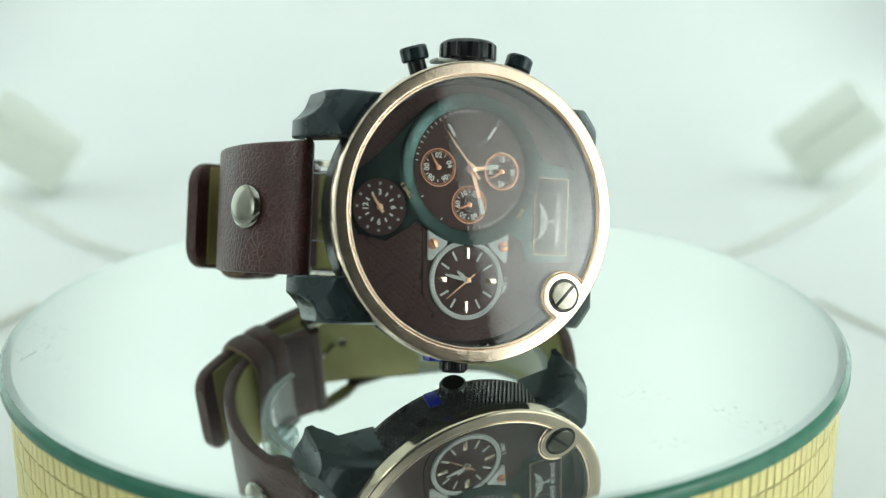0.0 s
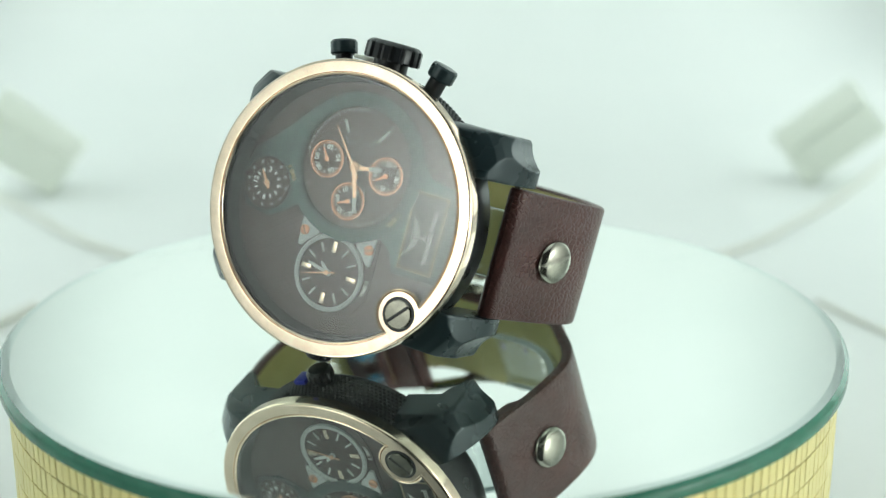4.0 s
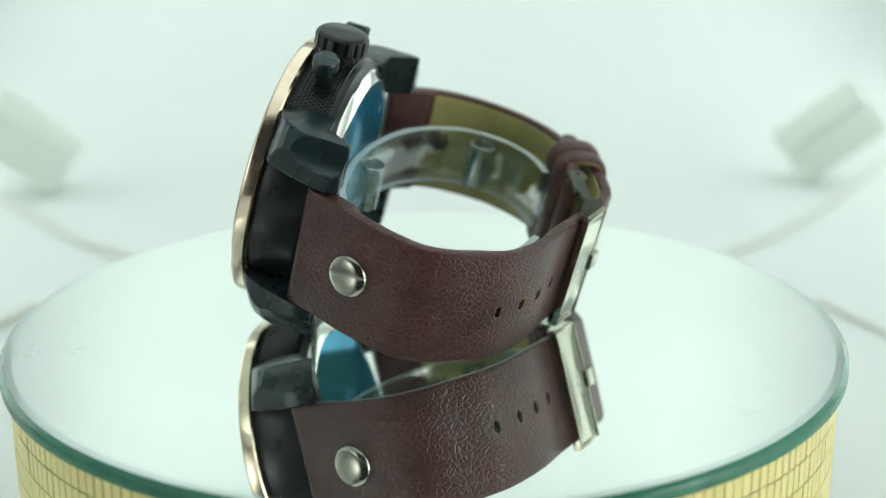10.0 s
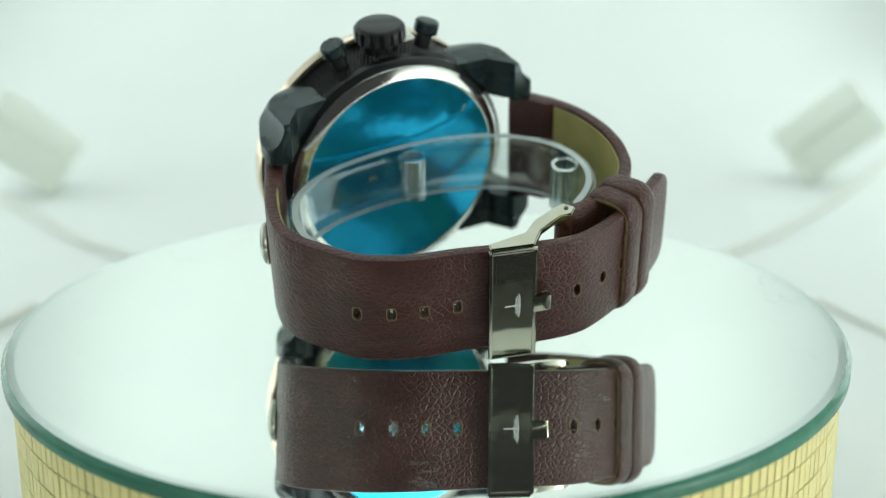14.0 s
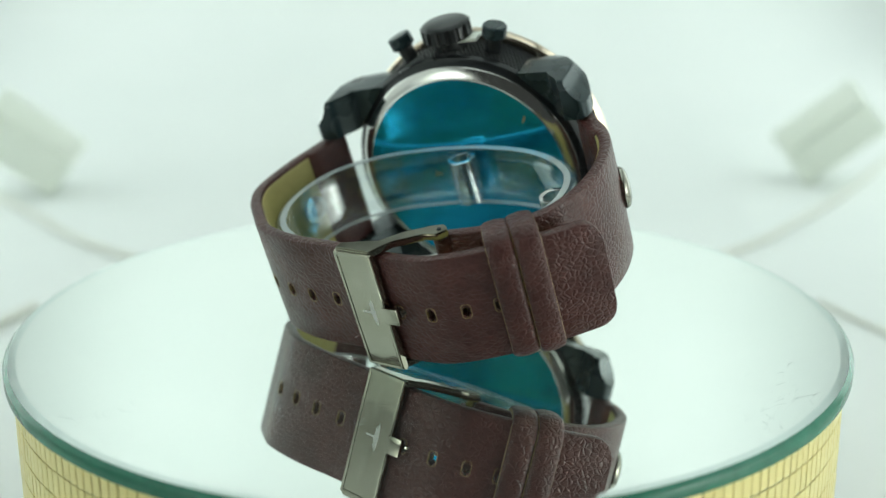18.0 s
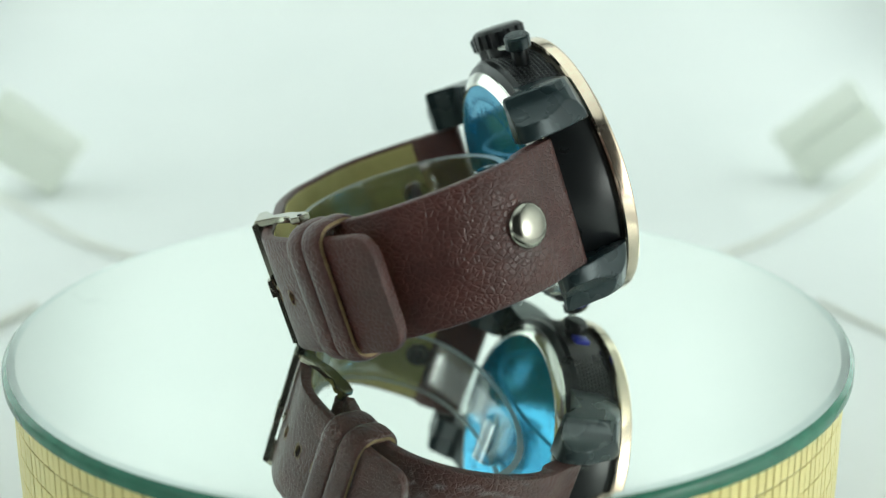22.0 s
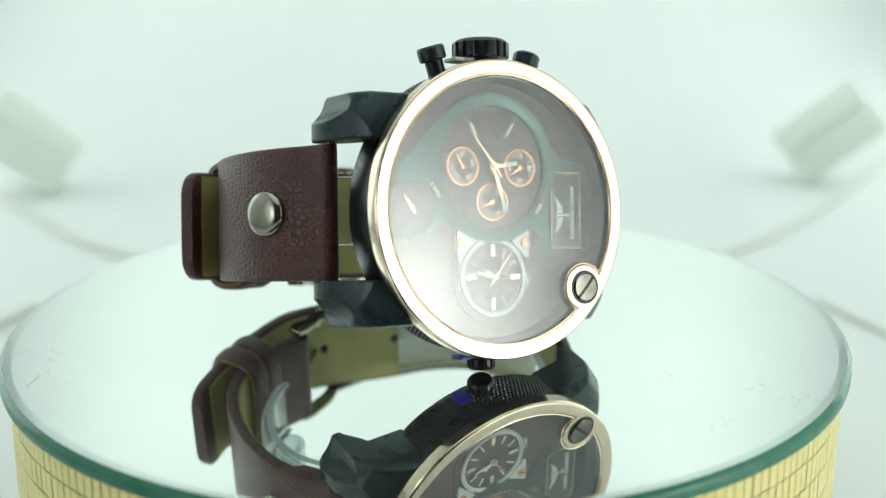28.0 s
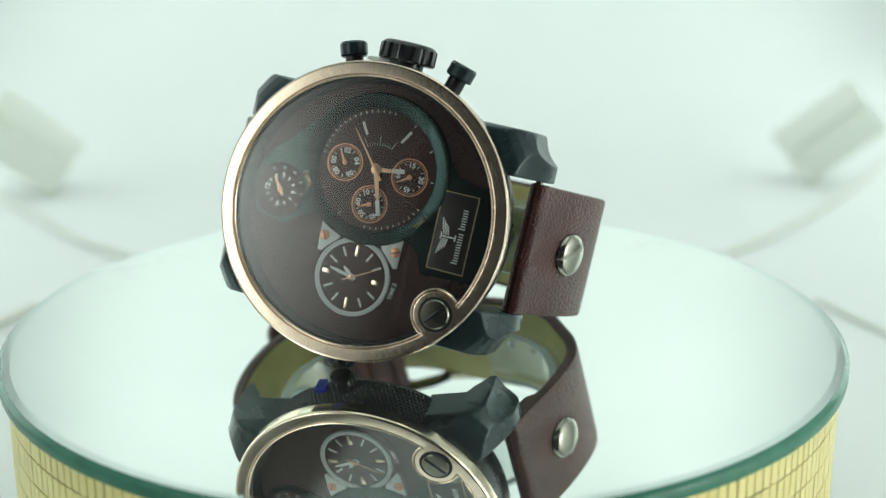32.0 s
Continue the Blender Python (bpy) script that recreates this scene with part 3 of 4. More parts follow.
def diamonds():
    """Low diamond studs over the lower and outer dial."""
    bm = bmesh.new()
    w, h = 1.7, 0.64
    for j in range(-42, 43):
        for i in range(-26, 27):
            x, y = (i + 0.5 * (j % 2)) * w, j * h
            if math.hypot(x, y) > 24.3 or math.hypot(x, y - 8.2) < 14.6 or math.hypot(x + 18.2, y) < 6.2 or math.hypot(x - LX, y - LY) < 9.3 or (abs(x) < 9.4 and 4 > y > LY) or (x > 12 and abs(y) < 9.5) or math.hypot(x - SCX, y - SCY) < 5:
                continue
            c = [bm.verts.new((x + dx * w * 0.44, y + dy * h * 0.88, ZD + 0.005)) for dx, dy in ((1, 0), (0, 1), (-1, 0), (0, -1))]
            d = [bm.verts.new((x + dx * w * 0.36, y + dy * h * 0.72, ZD + 0.045)) for dx, dy in ((1, 0), (0, 1), (-1, 0), (0, -1))]
            for k in range(4):
                bm.faces.new((c[k], c[(k + 1) % 4], d[(k + 1) % 4], d[k]))
            bm.faces.new(d)
            bm.faces.new(c[::-1])
    return bm


part("diamond_pattern", diamonds(), MESHED, dial, "fine raised diamond pattern", sharp=10)

# raised dark plate that holds the upper dials
bm = loops([circle(r, z, 96, 0, 8.2) for r, z in ((11.7, ZD), (11.7, ZD + 0.75), (12.0, ZD + 0.9), (14.3, ZD + 0.9), (14.6, ZD + 0.6), (14.6, ZD))], True)
prism([(-8.4, 20.4), (-12.0, 17.0), (-15.4, 13.2), (-19.0, 9.6), (-22.6, 6.8), (-24.5, 0.5), (-22.0, -5.0), (-16.5, -6.0), (-12.5, -3.5), (-10.6, -2.0), (-13.2, 2.0), (-14.2, 6.0), (-13.8, 12.5), (-11.5, 17.0)], ZD + 0.01, ZD + 0.55, bm, 0.15)
prism([(11.0, 18.0), (13.6, 13.0), (16.0, 10.2), (23.4, 9.2), (24.4, 2.0), (23.6, -8.6), (12.6, -9.0), (11.4, -5.0), (8.0, -3.2), (12.4, 1.0), (14.1, 6.0), (13.6, 12.0)], ZD + 0.01, ZD + 0.5, bm, 0.15)
part("raised_plate", bm, DARKPLATE, dial, "dark green-black raised plate")
part("lower_plate", prism(arc(0, -12.8, 9.1, 180, 360, 40) + [(9.1, -2.0), (8.2, -3.3), (4.4, -5.6), (-4.4, -5.6), (-8.2, -3.3), (-9.1, -2.0)], ZD + 0.01, ZD + 0.28, None, 0.1), DIAL, dial, "raised brown plate round the lower dial")


def ring_mesh(r0, r1, z0, z1, n=64, c=(0, 0)):
    return loops([circle(r, z, n, *c) for r, z in ((r0, z0), (r0, z1), (r1, z1), (r1, z0))], True)


def ticks(cx, cy, r0, r1, w, angles, z, h=0.08):
    bm = bmesh.new()
    for a in angles:
        box(r1 - r0, w, h, (0, 0, 0), 0.0, spin(a, cx, cy, z) @ Matrix.Translation(((r0 + r1) / 2, 0, 0)), bm)
    return bm


def hand(length, tail, w0, w1, z):
    """A tapered hand along +x, pivot at the origin."""
    bm = prism([(-tail, -w0 * 0.5), (length * 0.6, -w1 * 0.5), (length, -w1 * 0.22), (length, w1 * 0.22), (length * 0.6, w1 * 0.5), (-tail, w0 * 0.5)], z, z + 0.14)
    return lathe([(max(w0, 0.5), z - 0.02), (max(w0, 0.5), z + 0.22), (0.15, z + 0.26)], 16, bm=bm)


def written(text, size, x, y, turn, mat, parent, z):
    return part("lettering", lettering(text, size), mat, parent, at=(x, y, z), turn=Matrix.Rotation(radians(turn), 4, "Z"))


# chronograph dial
chrono = wpart("chronograph_dial", lathe([(11.75, ZD), (11.75, ZD + 0.3)], 96, c=(0, 8.2)), DIAL, watch, "brown chronograph dial with three copper-ringed registers")
part("minute_track", ticks(0, 8.2, 10.85, 11.4, 0.17, [a * 6 for a in range(60) if not (-1 < a * 6 - 40 < 1) and (a * 6 in (0, 30, 60, 210, 240) or 84 <= a * 6 <= 174 or 270 <= a * 6 <= 330)], ZD + 0.93 - 0.55), WHITE, chrono, "white minute marks")
part("hour_mark", box(2.6, 0.5, 0.15, (0, 0, 0), 0.04, spin(121, -4.1, 15.4, ZD + 0.38)), WHITE, chrono)
part("hour_mark", box(2.9, 0.5, 0.15, (0, 0, 0), 0.04, spin(57, 4.3, 15.4, ZD + 0.38)), WHITE, chrono)
part("scale", ticks(0, 8.2, 4.6, 5.2, 0.12, range(66, 127, 6), ZD + 0.34), GREYPRINT, chrono, "small printed scale")
part("scale", ticks(0, 8.2, 4.7, 6.6, 0.14, (66, 96, 126), ZD + 0.345), GREYPRINT, chrono, "small printed scale")


def register(x, y, numerals, hand_angle, hand_len):
    r = 3.55
    part("ring", ring_mesh(r - 0.16, r + 0.06, ZD + 0.25, ZD + 0.5, 56, (x, y)), COPPER, chrono, "copper ring")
    part("subdial", lathe([(r - 0.26, ZD + 0.28), (r - 0.26, ZD + 0.325)], 48, c=(x, y)), MESHED, chrono, "dark brown register")
    part("ring", ring_mesh(r - 0.5, r - 0.4, ZD + 0.31, ZD + 0.36, 48, (x, y)), COPPER, chrono, "thin copper ring")
    part("marks", ticks(x, y, r - 1.25, r - 0.72, 0.16, [a for a in range(0, 360, 30) if all(abs((a - b + 180) % 360 - 180) > 20 for b, _ in numerals)], ZD + 0.34), WHITE, chrono)
    for a, text in numerals:
        written(text, 1.4, x + (r - 1.25) * math.cos(radians(a)), y + (r - 1.25) * math.sin(radians(a)), a - 90, WHITE, chrono, ZD + 0.36)
    part("small_hand", hand(hand_len, 0.5, 0.5, 0.4, 0), COPPER, chrono, "copper register hand", at=(x, y, ZD + 0.45), turn=Matrix.Rotation(radians(hand_angle), 4, "Z"))


register(-6.6, 8.2, [(90, "02"), (18, "04"), (-54, "06"), (234, "08"), (180, "00")], 123, 2.4)
register(6.6, 8.2, [(90, "15"), (0, "30"), (-90, "45"), (180, "60")], 213, 2.4)
register(0.0, 1.5, [(120, "10"), (60, "20"), (-60, "40"), (240, "50"), (180, "60")], 203, 2.3)
part("hour_hand", hand(4.2, 0.9, 1.0, 0.75, 0), HAND, chrono, "rose gold hour hand", at=(0, 8.2, ZD + 0.75), turn=Matrix.Rotation(radians(8), 4, "Z"))
part("hour_hand_tip", box(2.5, 0.85, 0.12, (0, 0, 0), 0.03, spin(8, 4.35, 8.85, ZD + 0.97)), WHITE, chrono, "white luminous tip")
part("minute_hand", hand(7.6, 1.2, 0.9, 0.8, 0), HAND, chrono, "rose gold minute hand", at=(0, 8.2, ZD + 1.15), turn=Matrix.Rotation(radians(-73), 4, "Z"))
part("minute_hand_tip", box(2.9, 0.85, 0.12, (0, 0, 0), 0.03, spin(-73, 2.1, 1.2, ZD + 1.37)), WHITE, chrono, "white luminous tip")
part("sweep_hand", hand(8.8, 2.4, 0.5, 0.3, 0), HAND, chrono, "thin rose gold sweep hand", at=(0, 8.2, ZD + 1.55), turn=Matrix.Rotation(radians(129), 4, "Z"))
written("TIME 1", 1.15, 10.9, 0.6, 58, GOLD_LINE, chrono, ZD + 0.93)

# small world-time dial
WXD, WYD = -18.2, 0.2
world_dial = wpart("small_dial", lathe([(5.3, ZD + 0.5), (5.3, ZD + 0.62)], 64, c=(WXD, WYD)), DIAL, watch, "small round brown dial with white numerals")
part("rim", ring_mesh(5.25, 5.5, ZD + 0.5, ZD + 0.75, 64, (WXD, WYD)), DARKPLATE, world_dial)
for a, text in ((180, "12"), (90, "3"), (0, "6"), (-90, "9")):
    written(text, 1.5, WXD + 2.7 * math.cos(radians(a)), WYD + 2.7 * math.sin(radians(a)), a - 90, WHITE, world_dial, ZD + 0.64)
part("hour_marks", ticks(WXD, WYD, 2.3, 3.1, 0.3, [a for a in range(0, 360, 30) if a % 90], ZD + 0.65), WHITE, world_dial)
part("outer_marks", ticks(WXD, WYD, 4.1, 4.6, 0.45, range(0, 360, 30), ZD + 0.65), GREYPRINT, world_dial, "small grey marks")
part("small_hand", hand(2.9, 1.2, 0.6, 0.5, 0), HAND, world_dial, "rose gold hand", at=(WXD, WYD, ZD + 0.8), turn=Matrix.Rotation(radians(125), 4, "Z"))
written("TIME 3", 1.15, -13.0, 3.6, 128, GOLD_LINE, world_dial, ZD + 0.93)

# lower dial
low = wpart("lower_dial", lathe([(6.8, ZD + 0.2), (6.8, ZD + 0.45)], 72, c=(LX, LY)), DIAL, watch, "round brown lower dial with a silver ring")
part("silver_ring", loops([circle(r, z, 80, LX, LY) for r, z in ((6.65, ZD + 0.3), (6.65, ZD + 0.75), (6.8, ZD + 0.82), (7.45, ZD + 0.82), (7.55, ZD + 0.7), (7.55, ZD + 0.2))], True), SILVER, low, "silver ring with minute track")
part("minute_track", ticks(LX, LY, 7.0, 7.25, 0.28, range(0, 360, 6), ZD + 0.83, 0.05), GREYPRINT, low, "grey minute track")
for a in range(0, 360, 30):
    wide = a % 90 == 0
    part("hour_mark", box(2.2 if wide else 1.9, 0.95 if wide else 0.4, 0.2, (0, 0, 0), 0.05, spin(a, LX + 5.1 * math.cos(radians(a)), LY + 5.1 * math.sin(radians(a)), ZD + 0.53)), ROSE if wide else WHITE, low, "rose gold hour block" if wide else "")
part("hour_hand", hand(2.6, 0.6, 0.6, 0.75, 0), WHITE, low, "white hour hand", at=(LX, LY, ZD + 0.75), turn=Matrix.Rotation(radians(140), 4, "Z"))
part("minute_hand", hand(4.7, 0.8, 0.5, 0.7, 0), WHITE, low, "white minute hand", at=(LX, LY, ZD + 1.05), turn=Matrix.Rotation(radians(168), 4, "Z"))
second_hand = part("second_hand", hand(5.6, 1.9, 0.3, 0.22, 0), HAND, low, "thin rose gold second hand", at=(LX, LY, ZD + 1.35))
written("TIME 2", 1.15, 8.2, -13.6, 84, WHITE, low, ZD + 0.34)
for sx in (-1, 1):
    tri = [(sx * x, y) for x, y in ((8.35, -3.1), (7.9, -3.0), (3.9, -4.9), (4.6, -6.5), (6.3, -7.9), (7.4, -9.3), (8.2, -9.2))]
    plate = wpart("corner_plate", prism(tri, ZD + 0.25, ZD + 0.75, None, 0.1), SILVER, watch, "silver corner plate with a copper screw")
    scr = part("screw", lathe([(1.0, ZD + 0.7), (1.0, ZD + 0.95), (0.85, ZD + 1.02), (0.2, ZD + 1.03)], 24, c=(sx * 7.3, -6.2)), COPPER, plate, "copper screw")
    part("slot", box(1.9, 0.22, 0.06, (0, 0, 0), 0, spin(40 * sx - 20, sx * 7.3, -6.2, ZD + 1.03)), BLACK, plate, "dark screw slot")

# label plate: frame, winged emblem and name as plain shapes
lab = part("label_plate", box(7.3, 15.0, 0.3, (17.65, 0.05, ZD + 0.62), 0.06), GROUND, watch, "dark label plate with a copper frame and pale winged emblem", at=(CX - 0.3, CY, CZ))
for fx, fy, fw, fh in ((17.65, 7.45, 7.3, 0.24), (17.65, -7.35, 7.3, 0.24), (14.1, 0.05, 0.24, 14.6), (21.2, 0.05, 0.24, 14.6)):
    part("frame_line", box(fw, fh, 0.1, (fx, fy, ZD + 0.8)), GOLD_LINE, lab)
em = box(3.0, 0.34, 0.06, (16.9, -0.9, ZD + 0.8))
box(0.26, 1.5, 0.06, (15.5, -0.9, ZD + 0.8), 0, None, em)
box(0.3, 1.2, 0.06, (18.3, -0.9, ZD + 0.8), 0, None, em)
for s in (-1, 1):
    for k in range(4):
        prism([(15.9 + 0.3 * k, -0.9 + s * 0.35), (15.5 + 0.32 * k, -0.9 + s * (1.5 + 0.1 * k)), (15.1 + 0.45 * k, -0.9 + s * (3.5 - 0.5 * k)), (15.4 + 0.45 * k, -0.9 + s * (3.4 - 0.5 * k)), (15.75 + 0.32 * k, -0.9 + s * (1.45 + 0.1 * k)), (16.1 + 0.3 * k, -0.9 + s * 0.35)], ZD + 0.77, ZD + 0.83, em)
part("emblem", em, WHITE, lab, "pale winged emblem")
bars = bmesh.new()
for k in range(20):
    tall = 1.3 if k in (0, 12) else 0.95
    box(tall, 0.24, 0.06, (19.75 - tall / 2, -5.4 + 0.5 * k + (0.5 if k > 11 else 0.0), ZD + 0.8), 0, None, bars)
part("name_bar", bars, WHITE, lab, "row of pale strokes of print")

# back
back = wpart("case_back", loops([circle(r, z, 128) for r, z in ((25.1, 26.3), (25.1, 25.75), (24.95, 25.55), (23.1, 24.45), (22.8, 24.4), (22.6, 24.5), (22.6, 26.3))], True), STEEL, watch, "polished steel case back ring")
part("protective_film", lathe([(22.7, 25.0), (22.7, 24.62), (0.1, 24.62)], 96), FILM, back, "blue protective film, creased")

marks = bmesh.new()
rnd = random.Random(8)
for r in (16.9, 19.4):
    a = 38.0
    while a < 152:
        w = rnd.uniform(0.7, 1.5)
        box(0.35, w, 0.14, (0, 0, 0), 0.0, spin(a, r * math.cos(radians(a)), r * math.sin(radians(a)), 24.61), marks)
        if rnd.random() < 0.6:
            box(w, 0.3, 0.14, (0, 0, 0), 0.0, spin(a, (r + 0.5) * math.cos(radians(a)), (r + 0.5) * math.sin(radians(a)), 24.61), marks)
        a += math.degrees((w + rnd.uniform(0.5, 1.2)) / r)
part("embossing", marks, FILM, back, "faint embossed marks under the film")
part("fleck", prism([(6.0, 0.1), (6.9, 0.4), (7.9, -0.1), (7.6, 1.2), (7.0, 0.9), (6.2, 1.0)], 24.5, 24.6), GOLD_LINE, back, "small yellow-brown fleck on the film")
part("fleck", prism([(-16.4, 12.6), (-15.6, 11.2), (-15.3, 11.3), (-16.0, 12.8)], 24.52, 24.6), GOLD_LINE, back, "small yellow-brown fleck on the film")

# crown, pushers
UP = Matrix.Rotation(radians(-90), 4, "X")


def fluted(r, depth, h, teeth, edge):
    """A fluted knob along +z, base at z = 0."""
    n = teeth * 6
    def ring(rr, z, cut):
        return [((rr - (cut if i % 6 in (0, 1) else 0)) * math.cos(2 * math.pi * i / n), (rr - (cut if i % 6 in (0, 1) else 0)) * math.sin(2 * math.pi * i / n), z) for i in range(n)]
    return loops([ring(r - 0.3, 0, 0), ring(r, 0.3, depth), ring(r, h - edge - 0.2, depth), ring(r - 0.1, h - edge, depth * 0.4), ring(r - edge * 1.2, h, 0), ring(r - edge * 2.2, h + 0.25, 0), ring(0.2, h + 0.35, 0)], False, True, True)


crown = part("crown", fluted(5.5, 0.5, 3.5, 16, 0.5), BLACK, watch, "large fluted black crown", at=(CX, CY + 29.2, CZ + 32.3), turn=UP)
part("stem", lathe([(3.4, -3.0), (3.4, 0.1)], 32), BLACK, crown)
part("crown_stop", box(5.0, 4.0, 0.8, (-4.7, 0, -0.5), 0.25), CLIP, crown, "pale plastic stop under the crown")
for s in (-1, 1):
    tilt = Matrix.Rotation(radians(-s * 17), 4, "Z") @ UP
    p = part("pusher", lathe([(2.4, 0), (2.65, 0.3), (2.65, 2.4), (2.35, 2.8), (0.2, 2.9)], 40), SATIN, watch, "black round push button", at=(CX + s * 10.6, CY + 28.3, CZ + 32.0), turn=tilt)
    part("stem", lathe([(1.75, -3.4), (1.75, 0.1)], 24), BLACK, p)
small = part("small_crown", fluted(2.75, 0.3, 2.0, 14, 0.3), BLACK, watch, "small fluted black crown touching the mirror", at=(CX - 0.1, CY - 28.4, CZ + 31.0), turn=Matrix.Rotation(radians(90), 4, "X"))
part("stem", lathe([(1.5, -2.4), (1.5, 0.1)], 24), BLACK, small)
wpart("stop_tab", box(2.6, 1.0, 3.4, (-4.6, -28.0, 31.0), 0.25), BLUE, watch, "blue plastic crown stop")


# strap
def frames(path):
    """Points of a strap's run in the x-z plane with outward normals and run lengths."""
    pts = smooth_path([(x, 0, z) for x, z in path], 7)
    out, run = [], 0.0
    pts = [pts[0].lerp(pts[1], k / 6) for k in range(6)] + pts[1:]
    for i, p in enumerate(pts):
        d = (pts[min(i + 1, len(pts) - 1)] - pts[max(i - 1, 0)]).normalized()
        if i:
            run += (p - pts[i - 1]).length
        out.append((p, d, run))
    return out


def ribbon(path, side, y0, y1, half, thick, taper=0.0, tip=0.0, inset=0.0, skip=(0.0, 0.0), swell=None, blunt=0.0):
    """A strap with rounded edges: its outer face runs along the path; y0, y1: height of its middle at start and end."""
    fr = frames(path)
    total = fr[-1][2]
    rows = []
    for p, d, run in fr:
        if run < skip[0] or run > total - skip[1]:
            continue
        n = Vector((-d.z, 0, d.x)) * side
        t = run / total
        mid, hw, th = y0 + (y1 - y0) * t, half - taper * t, thick + (swell(run) if swell else 0.0)
        if tip and total - run < tip:
            q = tip - (total - run)
            hw = hw - tip + math.sqrt(max(tip * tip - q * q, 0.02))
        squash = 1.0
        if blunt and run < blunt:
            squash = math.sqrt(max(1 - (1 - run / blunt) ** 2, 0.06))
        r = min(0.7, th * 0.45)
        ys = [(hw, -r), (hw - 0.3 * r, -0.3 * r), (hw - r, 0), (hw * 0.4, 0.05), (-hw * 0.4, 0.05), (-hw + r, 0), (-hw + 0.3 * r, -0.3 * r), (-hw, -r), (-hw, -th + r), (-hw + 0.3 * r, -th + 0.3 * r), (-hw + r, -th), (-hw * 0.4, -th), (hw * 0.4, -th), (hw - r, -th), (hw - 0.3 * r, -th + 0.3 * r), (hw, -th + r)]
        rows.append([Vector((p.x, 0, p.z)) + n * ((o + th / 2) * squash - th / 2 - inset) + Vector((0, mid + y, 0)) for y, o in ys])
    return loops(rows, False, True, True)


A_PATH = [(30.5, 26.7), (31.6, 23.6), (33.4, 19.2), (35.8, 13.7), (37.9, 7.2), (38.7, 1.2), (37.1, -4.3), (33.5, -9.9), (29.5, -15.2), (23.9, -18.8), (18.0, -21.2), (11.6, -22.8), (5.1, -24.9), (-1.8, -27.4), (-11.4, -29.4), (-18.1, -28.3), (-26.4, -25.2), (-34.3, -21.0), (-40.7, -16.7), (-42.4, -15.4)]
B_PATH = [(-30.5, 26.9), (-32.5, 22.7), (-35.8, 17.8), (-38.3, 11.7), (-39.3, 4.7), (-39.0, -1.3), (-37.6, -7.2), (-34.6, -13.1), (-29.6, -17.6), (-22.4, -20.3), (-14.6, -21.1)]


def punch(ob, cutters):
    """Cuts rounded slots through a strap."""
    bm = bmesh.new()
    for m, sx, sy, sz in cutters:
        own = bmesh.new()
        bmesh.ops.create_cube(own, size=1.0, matrix=Matrix.Diagonal((sx, sy, sz, 1)))
        bmesh.ops.bevel(own, geom=[e for e in own.edges if abs((e.verts[0].co - e.verts[1].co).z) > 0.5 * sz], offset=0.7, segments=3, affect="EDGES")
        own.transform(m)
        joined(own, bm)
    carve(ob, bm)


def on_path(path, side, run, y, out=0.0):
    """A pose on the strap's outer face: x along it, y across it, z outwards."""
    fr = frames(path)
    k = min(range(len(fr)), key=lambda i: abs(fr[i][2] - run))
    p, d, _ = fr[k]
    n = Vector((-d.z, 0, d.x)) * side
    m = Matrix((d, Vector((0, 1, 0)), n)).transposed().to_4x4()
    m.translation = p + n * out + Vector((0, y, 0))
    return m


def run_at(path, x, z):
    return min(frames(path), key=lambda f: (f[0].x - x) ** 2 + (f[0].z - z) ** 2)[2]


doubled = lambda run: 1.4 if run < 9.5 else max(0.0, 1.4 - (run - 9.5) * 0.7)
strap_a = wpart("long_strap", ribbon(A_PATH, 1, -0.3, -1.5, 12.75, 2.5, 1.6, 4.0, swell=doubled, blunt=1.9), LEATHER, watch, "brown leather strap with punched holes")
HOLES = [(29.5, -15.2), (23.9, -18.8), (18.0, -21.2), (11.6, -22.8), (-5.0, -28.1), (-11.4, -29.4), (-18.1, -28.3), (-24.5, -27.2)]
punch(strap_a, [(on_path(A_PATH, 1, run_at(A_PATH, *h), -1.4), 1.9, 2.9, 9.0) for h in HOLES])
for h in HOLES:
    hm = on_path(A_PATH, 1, run_at(A_PATH, *h), -1.4, 0.0)
    sq = lambda w, l, z: [(x, y, z) for x, y in ((w, -l), (w, l), (w * 0.6, l + 0.45), (-w * 0.6, l + 0.45), (-w, l), (-w, -l), (-w * 0.6, -l - 0.45), (w * 0.6, -l - 0.45))]
    eye = loops([sq(0.82, 0.95, -0.5), sq(0.82, 0.95, 0.1), sq(1.0, 1.06, 0.12), sq(1.02, 1.08, -0.3)], True)
    eye.transform(hm)
    part("hole_edge", eye, RAW_EDGE, strap_a, "pale raw edge of a punched hole")
lining = part("lining", ribbon(A_PATH, 1, -0.3, -1.5, 11.9, 0.5, 1.6, 0, 2.3, (11.0, 3.0)), LINING, strap_a, "olive-beige lining")
punch(lining, [(on_path(A_PATH, 1, run_at(A_PATH, *h), -1.4), 1.9, 3.1, 9.0) for h in HOLES])
strap_b = wpart("short_strap", ribbon(B_PATH, -1, -0.3, -0.9, 12.75, 2.5, 0.9, swell=doubled, blunt=1.9), LEATHER, watch, "brown leather strap that carries the buckle")
part("lining", ribbon(B_PATH, -1, -0.3, -0.9, 11.9, 0.5, 0.9, 0, 2.3, (11.0, 9.0)), LINING, strap_b, "olive-beige lining")
